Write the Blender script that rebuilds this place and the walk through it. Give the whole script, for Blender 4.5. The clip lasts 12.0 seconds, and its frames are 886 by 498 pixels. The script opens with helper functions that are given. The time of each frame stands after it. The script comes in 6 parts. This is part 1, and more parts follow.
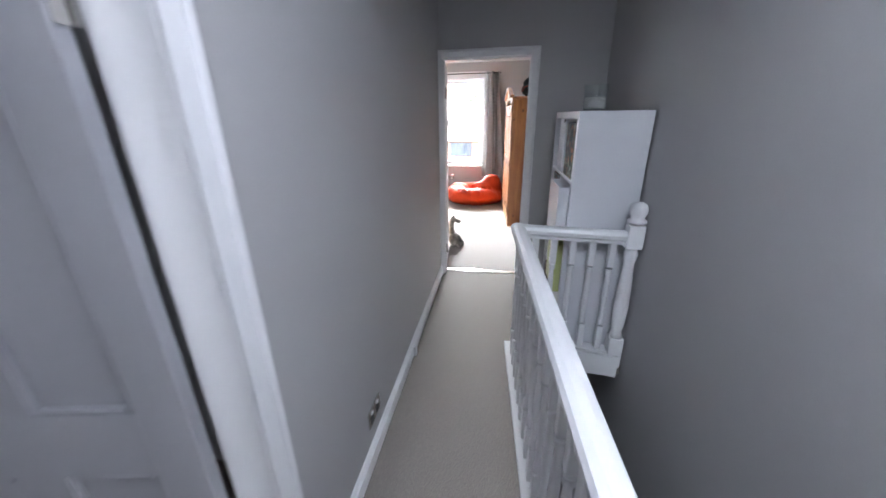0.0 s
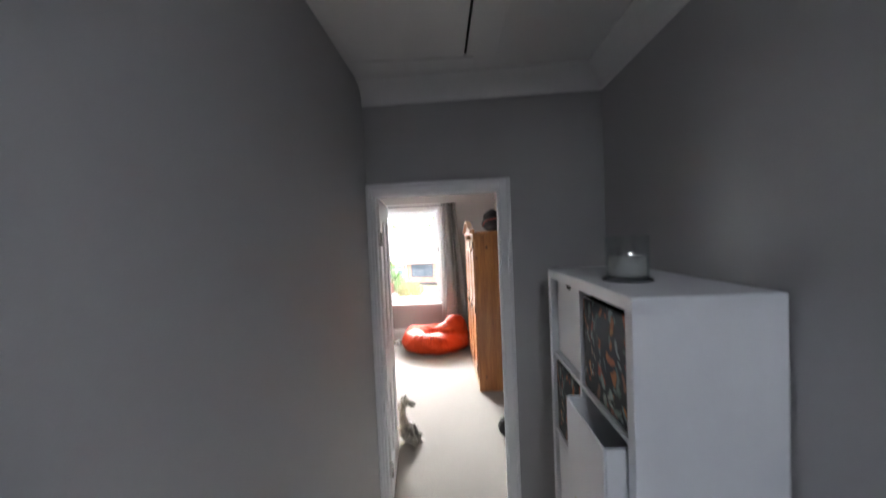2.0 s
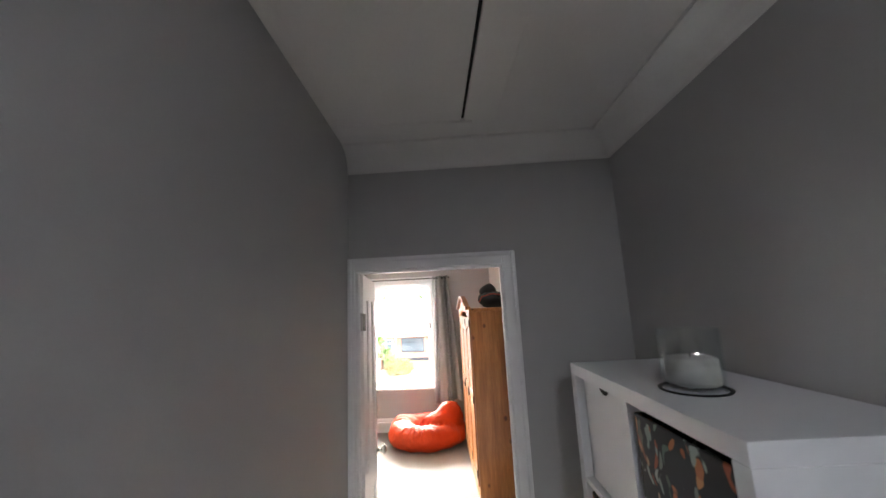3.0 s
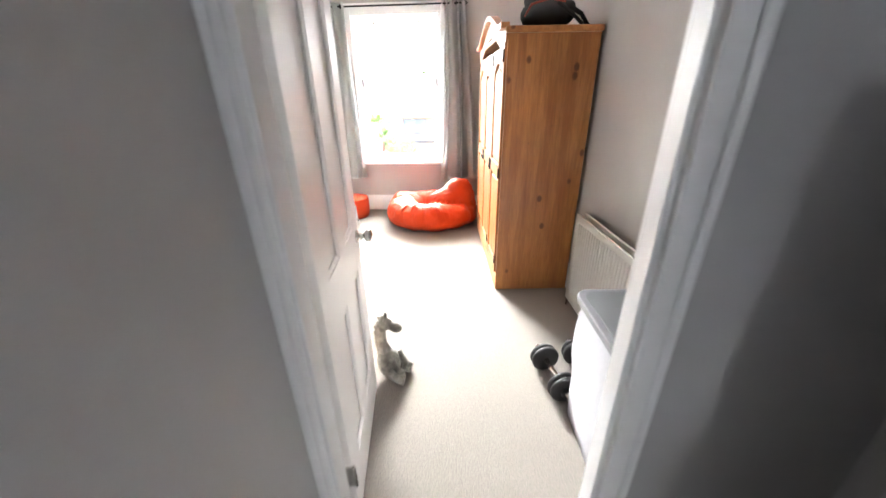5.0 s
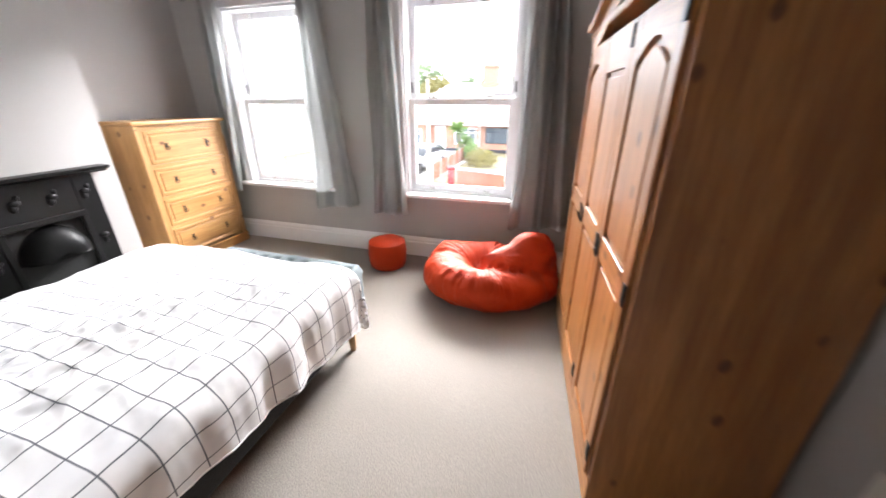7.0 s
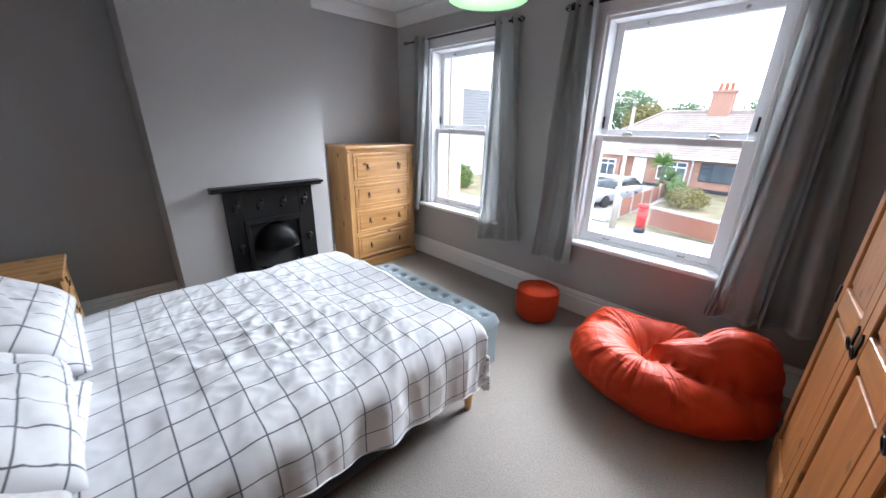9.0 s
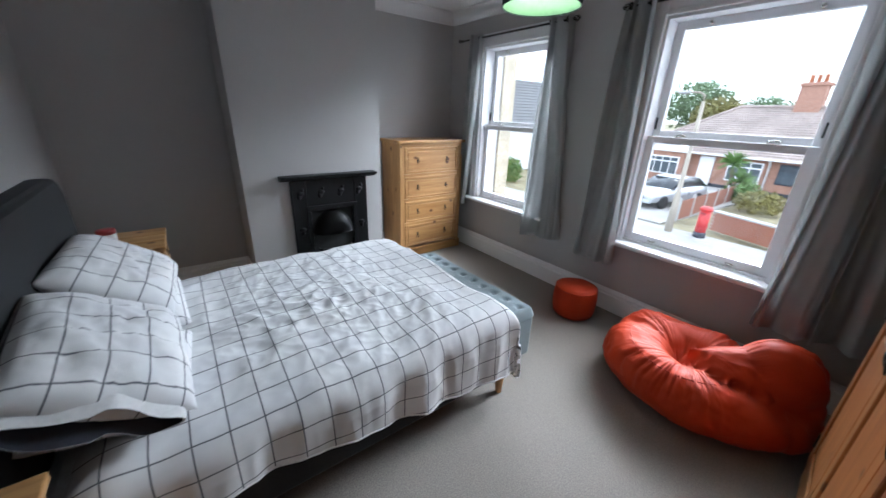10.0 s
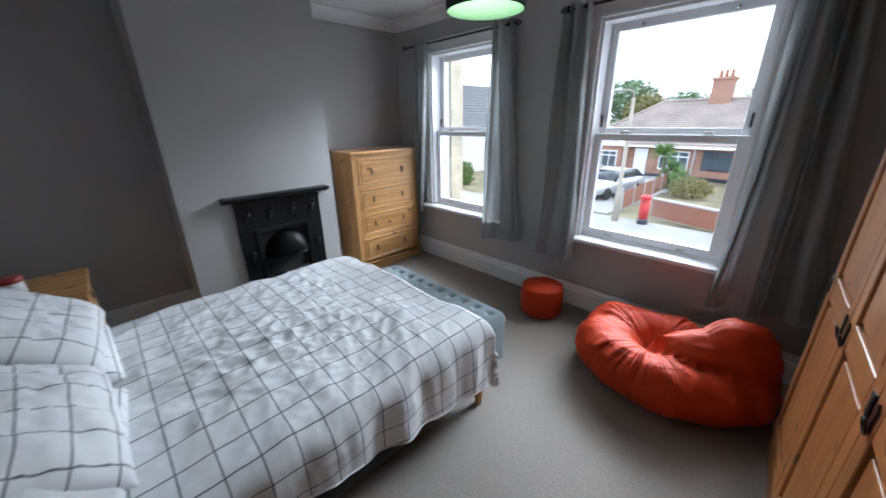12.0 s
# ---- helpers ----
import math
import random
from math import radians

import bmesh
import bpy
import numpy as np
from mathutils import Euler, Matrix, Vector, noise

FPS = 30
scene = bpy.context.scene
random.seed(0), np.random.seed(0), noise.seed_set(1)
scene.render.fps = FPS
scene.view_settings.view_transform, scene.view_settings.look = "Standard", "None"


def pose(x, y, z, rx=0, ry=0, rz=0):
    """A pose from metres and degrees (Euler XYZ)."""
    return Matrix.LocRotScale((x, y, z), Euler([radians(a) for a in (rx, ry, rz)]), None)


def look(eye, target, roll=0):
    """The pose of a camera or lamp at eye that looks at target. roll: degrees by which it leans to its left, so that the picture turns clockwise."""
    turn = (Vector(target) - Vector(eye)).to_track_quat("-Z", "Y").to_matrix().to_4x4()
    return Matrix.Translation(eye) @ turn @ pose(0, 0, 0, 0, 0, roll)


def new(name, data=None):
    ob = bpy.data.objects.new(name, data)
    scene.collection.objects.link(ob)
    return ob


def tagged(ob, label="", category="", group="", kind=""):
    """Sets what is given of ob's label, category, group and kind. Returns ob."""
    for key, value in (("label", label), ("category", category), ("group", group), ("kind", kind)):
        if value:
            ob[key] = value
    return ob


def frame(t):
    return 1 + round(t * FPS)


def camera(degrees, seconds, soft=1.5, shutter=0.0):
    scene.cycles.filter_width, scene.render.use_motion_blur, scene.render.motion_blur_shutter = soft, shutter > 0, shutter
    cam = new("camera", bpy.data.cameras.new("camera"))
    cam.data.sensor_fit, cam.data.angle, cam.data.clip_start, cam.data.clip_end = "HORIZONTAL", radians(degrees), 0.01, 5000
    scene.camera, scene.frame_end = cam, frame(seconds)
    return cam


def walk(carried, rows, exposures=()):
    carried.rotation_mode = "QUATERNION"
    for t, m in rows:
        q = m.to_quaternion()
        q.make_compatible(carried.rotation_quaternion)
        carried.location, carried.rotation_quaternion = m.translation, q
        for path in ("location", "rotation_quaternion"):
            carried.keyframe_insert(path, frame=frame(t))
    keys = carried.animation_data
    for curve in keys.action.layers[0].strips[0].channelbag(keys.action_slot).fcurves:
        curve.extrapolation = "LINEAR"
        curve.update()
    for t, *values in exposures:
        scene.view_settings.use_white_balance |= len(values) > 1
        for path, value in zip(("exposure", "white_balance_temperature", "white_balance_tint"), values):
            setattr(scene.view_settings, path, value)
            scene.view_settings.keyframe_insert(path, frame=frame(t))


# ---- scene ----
cam = camera(103.2, 12.0, shutter=0.5)

PATH = [
    (0, (0.601, -3.222, 1.495), (0.251, -1.383, 0.791), -0.8),
    (0.5, (0.582, -2.951, 1.505), (0.417, -1.076, 0.827), 0.1),
    (1, (0.569, -2.531, 1.484), (0.515, -0.643, 0.829), 0.0),
    (1.5, (0.57, -2.216, 1.558), (0.369, -0.299, 1.025), -1.9),
    (2, (0.556, -2.014, 1.689), (0.403, -0.021, 1.621), -2.5),
    (2.5, (0.531, -1.86, 1.749), (0.447, 0.123, 1.994), -2.9),
    (2.7, (0.525, -1.8, 1.765), (0.455, 0.183, 2.12), -3.2),
    (4.3, (0.405, -1.146, 1.466), (0.202, 0.817, 1.141), 0.8),
    (4.5, (0.365, -0.97, 1.44), (0.203, 0.955, 0.923), 1.2),
    (5, (0.371, -0.612, 1.403), (0.244, 1.206, 0.579), -1.0),
    (5.5, (0.345, -0.187, 1.396), (0.237, 1.632, 0.572), -0.2),
    (6, (0.316, 0.148, 1.395), (0.212, 1.965, 0.565), -1.5),
    (6.5, (0.347, 0.446, 1.372), (0.214, 2.271, 0.564), -1.7),
    (7, (0.344, 0.798, 1.401), (-0.187, 2.559, 0.615), -0.1),
    (7.5, (0.277, 1.074, 1.386), (-0.49, 2.749, 0.607), 0.9),
    (7.7, (0.191, 1.16, 1.374), (-0.691, 2.784, 0.609), 1.7),
    (9.3, (0.343, 1.1, 1.482), (-1.03, 2.387, 0.803), 1.0),
    (9.5, (0.371, 1.083, 1.49), (-1.012, 2.352, 0.798), 1.1),
    (10, (0.411, 1.037, 1.508), (-1.081, 2.156, 0.786), 2.0),
    (10.5, (0.438, 1.0, 1.49), (-1.115, 2.042, 0.784), 3.4),
    (11, (0.425, 1.005, 1.492), (-1.12, 2.074, 0.806), 1.6),
    (11.5, (0.385, 1.002, 1.503), (-1.105, 2.162, 0.843), -0.7),
    (12, (0.329, 1.068, 1.515), (-1.025, 2.367, 0.825), -0.9),
]
walk(cam, [(t, look(eye, target, roll)) for t, eye, target, roll in PATH],
     [(0.0, 1.2, 6150, 13), (0.5, 1.4, 6000, 13), (1.0, 1.2, 6100, 13), (1.5, 1.0, 6150, 14), (2.0, 0.8, 6450, 11), (2.7, 0.95, 6900, 11), (4.5, 1.9, 6850, 10), (5.0, 1.7, 6600, 10), (5.5, 1.35, 6500, 11),
      (6.0, 1.15, 6400, 11), (6.5, 0.5, 6500, 13), (7.5, 0.0, 6350, 13), (9.5, -1.0, 5650, 8), (10.5, -1.33, 5600, 6), (12.0, -1.38, 5600, 6)])

# world, sun and lamps
world = bpy.data.worlds.new("sky")
scene.world = world
world.use_nodes = True
_n = world.node_tree.nodes
_sky = _n.new("ShaderNodeTexSky")
_sky.sky_type, _sky.sun_disc = "NISHITA", False
_sky.sun_elevation, _sky.sun_rotation = radians(48), radians(25)
_sky.air_density, _sky.dust_density, _sky.ozone_density = 1.0, 4.0, 1.0
_mix = _n.new("ShaderNodeMixRGB")
_mix.inputs[0].default_value = 0.8
_mix.inputs[2].default_value = (9.0, 9.4, 10.0, 1)
world.node_tree.links.new(_sky.outputs[0], _mix.inputs[1])
world.node_tree.links.new(_mix.outputs[0], _n["Background"].inputs[0])
_n["Background"].inputs[1].default_value = 1.0


def lamp(name, kind, energy, m, color=(1, 1, 1), **more):
    d = bpy.data.lights.new(name, kind)
    d.energy, d.color = energy, color
    if kind == "SUN":
        d.angle = more["angle"]
    if kind == "AREA":
        d.shape, d.size, d.size_y = "RECTANGLE", more["size"], more["size_y"]
    if kind == "POINT":
        d.shadow_soft_size = more["radius"]
    ob = new(name, d)
    ob.matrix_world = m
    return ob


lamp("overcast_sun", "SUN", 3.0, look((4, 14, 18), (0, 2, 0)), (1, 0.97, 0.92), angle=radians(25))
# added street-side area lamp: broad stand-in sky light slanting in at both bedroom windows
lamp("added_sky_fill", "AREA", 5200, look((-1.35, 9.2, 4.35), (-1.35, 1.2, 1.0)), (0.97, 0.99, 1.0), size=6.5, size_y=2.0)
# added lamp for the landing's daylight, in the added roof window above the stairs
lamp("landing_fill", "AREA", 11, pose(0.9, -3.235, 2.67), (0.80, 0.88, 1.0), size=0.44, size_y=1.0)
lamp("pendant_bulb", "POINT", 9, pose(-0.985, 2.645, 2.115), (1.0, 0.93, 0.82), radius=0.035)

# ---------------------------------------------------------------- materials


def material(name):
    m = bpy.data.materials.new(name)
    m.use_nodes = True
    t = m.node_tree
    return m, t, t.nodes["Principled BSDF"]


def node(t, kind, **values):
    n = t.nodes.new(kind)
    for k, v in values.items():
        if k in n.inputs:
            n.inputs[k].default_value = v
    return n


def coords(t, scale=(1, 1, 1), space="Object"):
    c = t.nodes.new("ShaderNodeTexCoord")
    m = t.nodes.new("ShaderNodeMapping")
    m.inputs["Scale"].default_value = scale
    t.links.new(c.outputs[space], m.inputs[0])
    return m.outputs[0]


def mixed(t, fac, a, b, mode="MIX"):
    n = t.nodes.new("ShaderNodeMixRGB")
    n.blend_type = mode
    for i, v in enumerate((fac, a, b)):
        if isinstance(v, (int, float)):
            n.inputs[i].default_value = v
        elif isinstance(v, tuple):
            n.inputs[i].default_value = (*v, 1)
        else:
            t.links.new(v, n.inputs[i])
    return n.outputs[0]


def ramp(t, fac, stops):
    n = t.nodes.new("ShaderNodeValToRGB")
    e = n.color_ramp.elements
    while len(e) < len(stops):
        e.new(0.5)
    for k, (p, c) in zip(e, stops):
        k.position = p
        k.color = (*c, 1) if isinstance(c, tuple) else (c, c, c, 1)
    t.links.new(fac, n.inputs[0])
    return n.outputs[0]


def noise_tex(t, vec, scale, detail=4, rough=0.55):
    n = node(t, "ShaderNodeTexNoise", Scale=scale, Detail=detail, Roughness=rough)
    t.links.new(vec, n.inputs["Vector"])
    return n.outputs["Fac"]


def bumped(t, b, height, strength, distance):
    n = node(t, "ShaderNodeBump", Strength=strength, Distance=distance)
    t.links.new(height, n.inputs["Height"])
    t.links.new(n.outputs[0], b.inputs["Normal"])


def surface(name, color, rough=0.5, metal=0.0, grain=(60, 0.12), stain=(2.5, 0.1), bump=(120, 0.15, 0.002), stretch=(1, 1, 1), coat=0.0, sheen=0.0, spread=0.1):
    """Plain stuff with fine grain, broad stains, uneven gloss and fine relief."""
    m, t, b = material(name)
    v = coords(t, stretch)
    f = noise_tex(t, v, grain[0])
    g = noise_tex(t, v, stain[0], 3)
    dark = tuple(c * (1 - 2 * grain[1]) for c in color)
    c1 = mixed(t, f, dark, tuple(min(1, c * (1 + 0.8 * grain[1])) for c in color))
    c2 = mixed(t, ramp(t, g, [(0.35, 1 - stain[1]), (0.65, 1.0)]), (0, 0, 0), c1)
    t.links.new(mixed(t, 1.0, c1, c2), b.inputs["Base Color"])
    r = t.nodes.new("ShaderNodeMapRange")
    r.inputs[3].default_value, r.inputs[4].default_value = max(0.02, rough - spread), min(1, rough + spread)
    t.links.new(g, r.inputs[0])
    t.links.new(r.outputs[0], b.inputs["Roughness"])
    b.inputs["Metallic"].default_value = metal
    b.inputs["Coat Weight"].default_value = coat
    b.inputs["Sheen Weight"].default_value = sheen
    if bump[1]:
        bumped(t, b, noise_tex(t, v, bump[0], 3), bump[1], bump[2])
    return m


def pine(name, light, dark, axis=2, rough=0.38):
    """Waxed knotty pine with the grain along one axis."""
    m, t, b = material(name)
    s = [9.0, 9.0, 9.0]
    s[axis] = 0.75
    v = coords(t, tuple(s))
    oi = t.nodes.new("ShaderNodeObjectInfo")
    add = t.nodes.new("ShaderNodeVectorMath")
    add.operation = "ADD"
    t.links.new(v, add.inputs[0])
    sc = t.nodes.new("ShaderNodeVectorMath")
    sc.operation = "SCALE"
    sc.inputs[0].default_value = (13.0, 7.0, 5.0)
    t.links.new(oi.outputs["Random"], sc.inputs[3])
    t.links.new(sc.outputs[0], add.inputs[1])
    v = add.outputs[0]
    f = noise_tex(t, v, 2.2, 6, 0.65)
    fine = noise_tex(t, v, 14, 3, 0.6)
    c = ramp(t, f, [(0.3, dark), (0.5, tuple((a + d) / 2 for a, d in zip(light, dark))), (0.62, light), (0.8, tuple(a * 0.86 for a in light))])
    k = [8.0, 8.0, 8.0]
    k[axis] = 5.5
    vo = node(t, "ShaderNodeTexVoronoi", Scale=1.0, Randomness=1.0)
    t.links.new(coords(t, tuple(k)), vo.inputs["Vector"])
    knot = ramp(t, vo.outputs["Distance"], [(0.07, 1.0), (0.115, 0.8), (0.16, 0.0)])
    c = mixed(t, knot, c, (0.10, 0.032, 0.010))
    c = mixed(t, ramp(t, fine, [(0.3, 0.3), (0.6, 0.0)]), c, tuple(d * 0.7 for d in dark))
    t.links.new(c, b.inputs["Base Color"])
    b.inputs["Roughness"].default_value = rough
    b.inputs["Coat Weight"].default_value = 0.12
    b.inputs["Coat Roughness"].default_value = 0.3
    bumped(t, b, fine, 0.12, 0.002)
    return m


def carpet(name, color):
    m, t, b = material(name)
    v = coords(t)
    f = ramp(t, noise_tex(t, v, 190, 3, 0.7), [(0.28, 0.0), (0.72, 1.0)])
    g = noise_tex(t, v, 45, 4, 0.7)
    h = noise_tex(t, v, 2.2, 3)
    c = mixed(t, f, tuple(x * 0.36 for x in color), tuple(min(1, x * 1.55) for x in color))
    c = mixed(t, ramp(t, g, [(0.3, 0.35), (0.62, 0.0)]), c, tuple(x * 0.66 for x in color))
    c = mixed(t, ramp(t, h, [(0.35, 0.18), (0.65, 0.0)]), c, tuple(x * 0.75 for x in color))
    t.links.new(c, b.inputs["Base Color"])
    b.inputs["Roughness"].default_value = 0.97
    b.inputs["Sheen Weight"].default_value = 0.15
    bumped(t, b, mixed(t, 0.5, f, g), 0.55, 0.004)
    return m


def checked(name):
    """White cotton with a thin dark grid, woven along the cloth (UV in metres)."""
    m, t, b = material(name)
    v = coords(t, (1, 1, 1), "UV")
    sep = t.nodes.new("ShaderNodeSeparateXYZ")
    t.links.new(v, sep.inputs[0])

    def line(out):
        a = t.nodes.new("ShaderNodeMath")
        a.operation = "PINGPONG"
        a.inputs[1].default_value = 0.052
        t.links.new(out, a.inputs[0])
        return ramp(t, mul(a.outputs[0], 10.0), [(0.013, 1.0), (0.036, 0.0)])

    def mul(out, k):
        a = t.nodes.new("ShaderNodeMath")
        a.operation = "MULTIPLY"
        a.inputs[1].default_value = k
        t.links.new(out, a.inputs[0])
        return a.outputs[0]
    lines = mixed(t, 1.0, line(sep.outputs[0]), line(sep.outputs[1]), "LIGHTEN")
    weave = noise_tex(t, coords(t, (1, 1, 1), "UV"), 600, 2)
    soft = noise_tex(t, coords(t), 5, 4)
    base = mixed(t, ramp(t, soft, [(0.35, 0.0), (0.65, 1.0)]), (0.62, 0.62, 0.64), (0.70, 0.70, 0.70))
    t.links.new(mixed(t, mixed(t, 1.0, lines, (0.93, 0.93, 0.93), "MULTIPLY"), base, (0.045, 0.05, 0.07)), b.inputs["Base Color"])
    b.inputs["Roughness"].default_value = 0.88
    b.inputs["Sheen Weight"].default_value = 0.2
    bumped(t, b, mixed(t, 0.6, weave, noise_tex(t, coords(t), 28, 4)), 0.16, 0.003)
    return m


def floral(name):
    """Near-black cloth printed with grey-green leaves and red and orange petals."""
    m, t, b = material(name)
    v = coords(t)
    w = node(t, "ShaderNodeTexNoise", Scale=7.0, Detail=2.0)
    t.links.new(v, w.inputs["Vector"])
    warp = mixed(t, 0.22, v, w.outputs["Color"])
    vo = node(t, "ShaderNodeTexVoronoi", Scale=40.0)
    mp = t.nodes.new("ShaderNodeMapping")
    mp.inputs["Scale"].default_value = (1, 1, 0.42)
    mp.inputs["Rotation"].default_value = (0.6, 0.2, 0)
    t.links.new(warp, mp.inputs[0])
    t.links.new(mp.outputs[0], vo.inputs["Vector"])
    hue = node(t, "ShaderNodeSeparateColor")
    t.links.new(vo.outputs["Color"], hue.inputs[0])
    ink = ramp(t, hue.outputs[0], [(0.0, (0.10, 0.13, 0.12)), (0.3, (0.28, 0.32, 0.29)), (0.48, (0.05, 0.09, 0.07)), (0.66, (0.33, 0.07, 0.03)), (0.8, (0.42, 0.17, 0.05)), (0.92, (0.30, 0.3, 0.27))])
    mask = ramp(t, vo.outputs["Distance"], [(0.36, 1.0), (0.46, 0.0)])
    t.links.new(mixed(t, mask, (0.008, 0.009, 0.011), ink), b.inputs["Base Color"])
    b.inputs["Roughness"].default_value = 0.8
    return m


def striped(name, a, c, pitch, axis=1):
    m, t, b = material(name)
    sep = t.nodes.new("ShaderNodeSeparateXYZ")
    t.links.new(coords(t), sep.inputs[0])
    p = t.nodes.new("ShaderNodeMath")
    p.operation = "PINGPONG"
    p.inputs[1].default_value = pitch
    t.links.new(sep.outputs[axis], p.inputs[0])
    q = t.nodes.new("ShaderNodeMath")
    q.operation = "DIVIDE"
    q.inputs[1].default_value = pitch
    t.links.new(p.outputs[0], q.inputs[0])
    t.links.new(mixed(t, ramp(t, q.outputs[0], [(0.45, 0.0), (0.55, 1.0)]), a, c), b.inputs["Base Color"])
    b.inputs["Roughness"].default_value = 0.85
    return m


def clear_glass(name, tint=(1, 1, 1), rough=0.0, ior=1.45):
    m, t, b = material(name)
    b.inputs["Base Color"].default_value = (*tint, 1)
    b.inputs["Transmission Weight"].default_value = 1.0
    b.inputs["Roughness"].default_value = rough
    b.inputs["IOR"].default_value = ior
    return m


def glowing(name, color, strength):
    m, t, b = material(name)
    b.inputs["Base Color"].default_value = (*color, 1)
    b.inputs["Emission Color"].default_value = (*color, 1)
    b.inputs["Emission Strength"].default_value = strength
    return m


M_WALL = surface("grey_wall_paint", (0.43, 0.415, 0.405), 0.62, grain=(220, 0.03), stain=(1.2, 0.04), bump=(350, 0.10, 0.001))
M_HALL = surface("landing_wall_paint", (0.43, 0.425, 0.43), 0.5, grain=(220, 0.03), stain=(1.2, 0.04), bump=(350, 0.10, 0.001))
M_CEIL = surface("white_ceiling_paint", (0.78, 0.77, 0.76), 0.8, grain=(90, 0.03), stain=(1.5, 0.05), bump=(160, 0.2, 0.002))
M_WHITE = surface("white_gloss_paint", (0.78, 0.78, 0.79), 0.34, grain=(80, 0.02), stain=(1.6, 0.015), bump=(60, 0.03, 0.001), spread=0.03)
M_DOOR = surface("white_door_paint", (0.79, 0.775, 0.77), 0.34, grain=(70, 0.02), stain=(1.6, 0.015), bump=(45, 0.04, 0.001), spread=0.03)
M_UPVC = surface("white_window_frame", (0.8, 0.8, 0.82), 0.3, grain=(90, 0.02), stain=(2, 0.015), bump=(80, 0.03, 0.001), spread=0.03)
M_CARPET = carpet("beige_carpet", (0.265, 0.234, 0.207))
M_PINE = pine("honey_pine", (0.42, 0.175, 0.052), (0.24, 0.082, 0.021))
M_PINE_Y = pine("honey_pine_rail", (0.45, 0.195, 0.058), (0.27, 0.097, 0.025), axis=1)
M_PINE_PALE = pine("pale_pine", (0.54, 0.31, 0.125), (0.34, 0.165, 0.055), axis=1)
M_PINE_PALE_Z = pine("pale_pine_upright", (0.50, 0.285, 0.115), (0.32, 0.155, 0.05), axis=2)
M_PINE_X = pine("pale_pine_across", (0.48, 0.265, 0.10), (0.31, 0.145, 0.043), axis=0)
M_IRON = surface("black_cast_iron", (0.006, 0.006, 0.0065), 0.42, grain=(90, 0.2), stain=(6, 0.2), bump=(140, 0.3, 0.002))
M_IRON.node_tree.nodes["Principled BSDF"].inputs["Specular IOR Level"].default_value = 0.25
M_BLACKMETAL = surface("black_wrought_metal", (0.01, 0.01, 0.011), 0.42, 0.4, bump=(200, 0.3, 0.001))
M_CHROME = surface("brushed_steel", (0.62, 0.6, 0.57), 0.22, 1.0, grain=(200, 0.05), bump=(300, 0.05, 0.0005))
M_ORANGE = surface("orange_nylon", (0.43, 0.036, 0.006), 0.6, grain=(400, 0.05), stain=(6, 0.06), bump=(500, 0.1, 0.001))
M_ORANGE.node_tree.nodes["Principled BSDF"].inputs["Specular IOR Level"].default_value = 0.18
M_CURTAIN = surface("grey_curtain_cloth", (0.58, 0.59, 0.585), 0.8, grain=(500, 0.1), stain=(5, 0.06), bump=(700, 0.25, 0.001), sheen=0.3)


def translucent(m, share):
    """Lets some light through a thin cloth."""
    t = m.node_tree
    b, o = t.nodes["Principled BSDF"], t.nodes["Material Output"]
    tr = t.nodes.new("ShaderNodeBsdfTranslucent")
    t.links.new(b.inputs["Base Color"].links[0].from_socket, tr.inputs["Color"])
    mx = t.nodes.new("ShaderNodeMixShader")
    mx.inputs[0].default_value = share
    t.links.new(b.outputs[0], mx.inputs[1])
    t.links.new(tr.outputs[0], mx.inputs[2])
    t.links.new(mx.outputs[0], o.inputs["Surface"])


translucent(M_CURTAIN, 0.25)
# side door's paint, greyed so the dim room's shade sits in the colour
M_SHADEDOOR = surface("shaded_door_paint", (0.30, 0.30, 0.32), 0.38, grain=(70, 0.02), stain=(1.6, 0.02), bump=(45, 0.04, 0.001), spread=0.03)
M_CHECK = checked("checked_cotton")
M_CHARCOAL = surface("charcoal_upholstery", (0.010, 0.011, 0.013), 0.95, grain=(300, 0.3), stain=(9, 0.15), bump=(420, 0.5, 0.002), sheen=0.06)
M_LINING = surface("navy_case_lining", (0.03, 0.032, 0.045), 0.9, bump=(420, 0.3, 0.001))
M_BENCH = surface("pale_blue_upholstery", (0.18, 0.225, 0.245), 0.93, grain=(300, 0.2), stain=(8, 0.08), bump=(420, 0.5, 0.002), sheen=0.2)
M_SHEET = surface("white_mattress_cloth", (0.7, 0.7, 0.7), 0.9)
M_RAD = surface("cream_radiator_enamel", (0.74, 0.715, 0.66), 0.32, grain=(60, 0.02), stain=(3, 0.05), bump=(60, 0.05, 0.001))
M_SHELF = surface("white_foil", (0.72, 0.73, 0.76), 0.4, grain=(70, 0.02), stain=(3, 0.04), bump=(60, 0.05, 0.001))
M_DARK = surface("dark_gap", (0.02, 0.02, 0.02), 0.9)
M_FLORAL = floral("dark_floral_print")
M_GREENSTRIPE = striped("green_striped_card", (0.46, 0.5, 0.22), (0.68, 0.68, 0.5), 0.016)
M_GLASS = clear_glass("window_glass")
M_VASE, _t, _b = material("candle_glass")
_tr, _gl, _mx = _t.nodes.new("ShaderNodeBsdfTransparent"), _t.nodes.new("ShaderNodeBsdfGlossy"), _t.nodes.new("ShaderNodeMixShader")
_tr.inputs[0].default_value = (0.95, 0.97, 0.97, 1)
_gl.inputs["Roughness"].default_value = 0.04
_mx.inputs[0].default_value = 0.17
_t.links.new(_tr.outputs[0], _mx.inputs[1])
_t.links.new(_gl.outputs[0], _mx.inputs[2])
_t.links.new(_mx.outputs[0], _t.nodes["Material Output"].inputs["Surface"])
M_WAX = surface("white_wax", (0.78, 0.76, 0.72), 0.5)
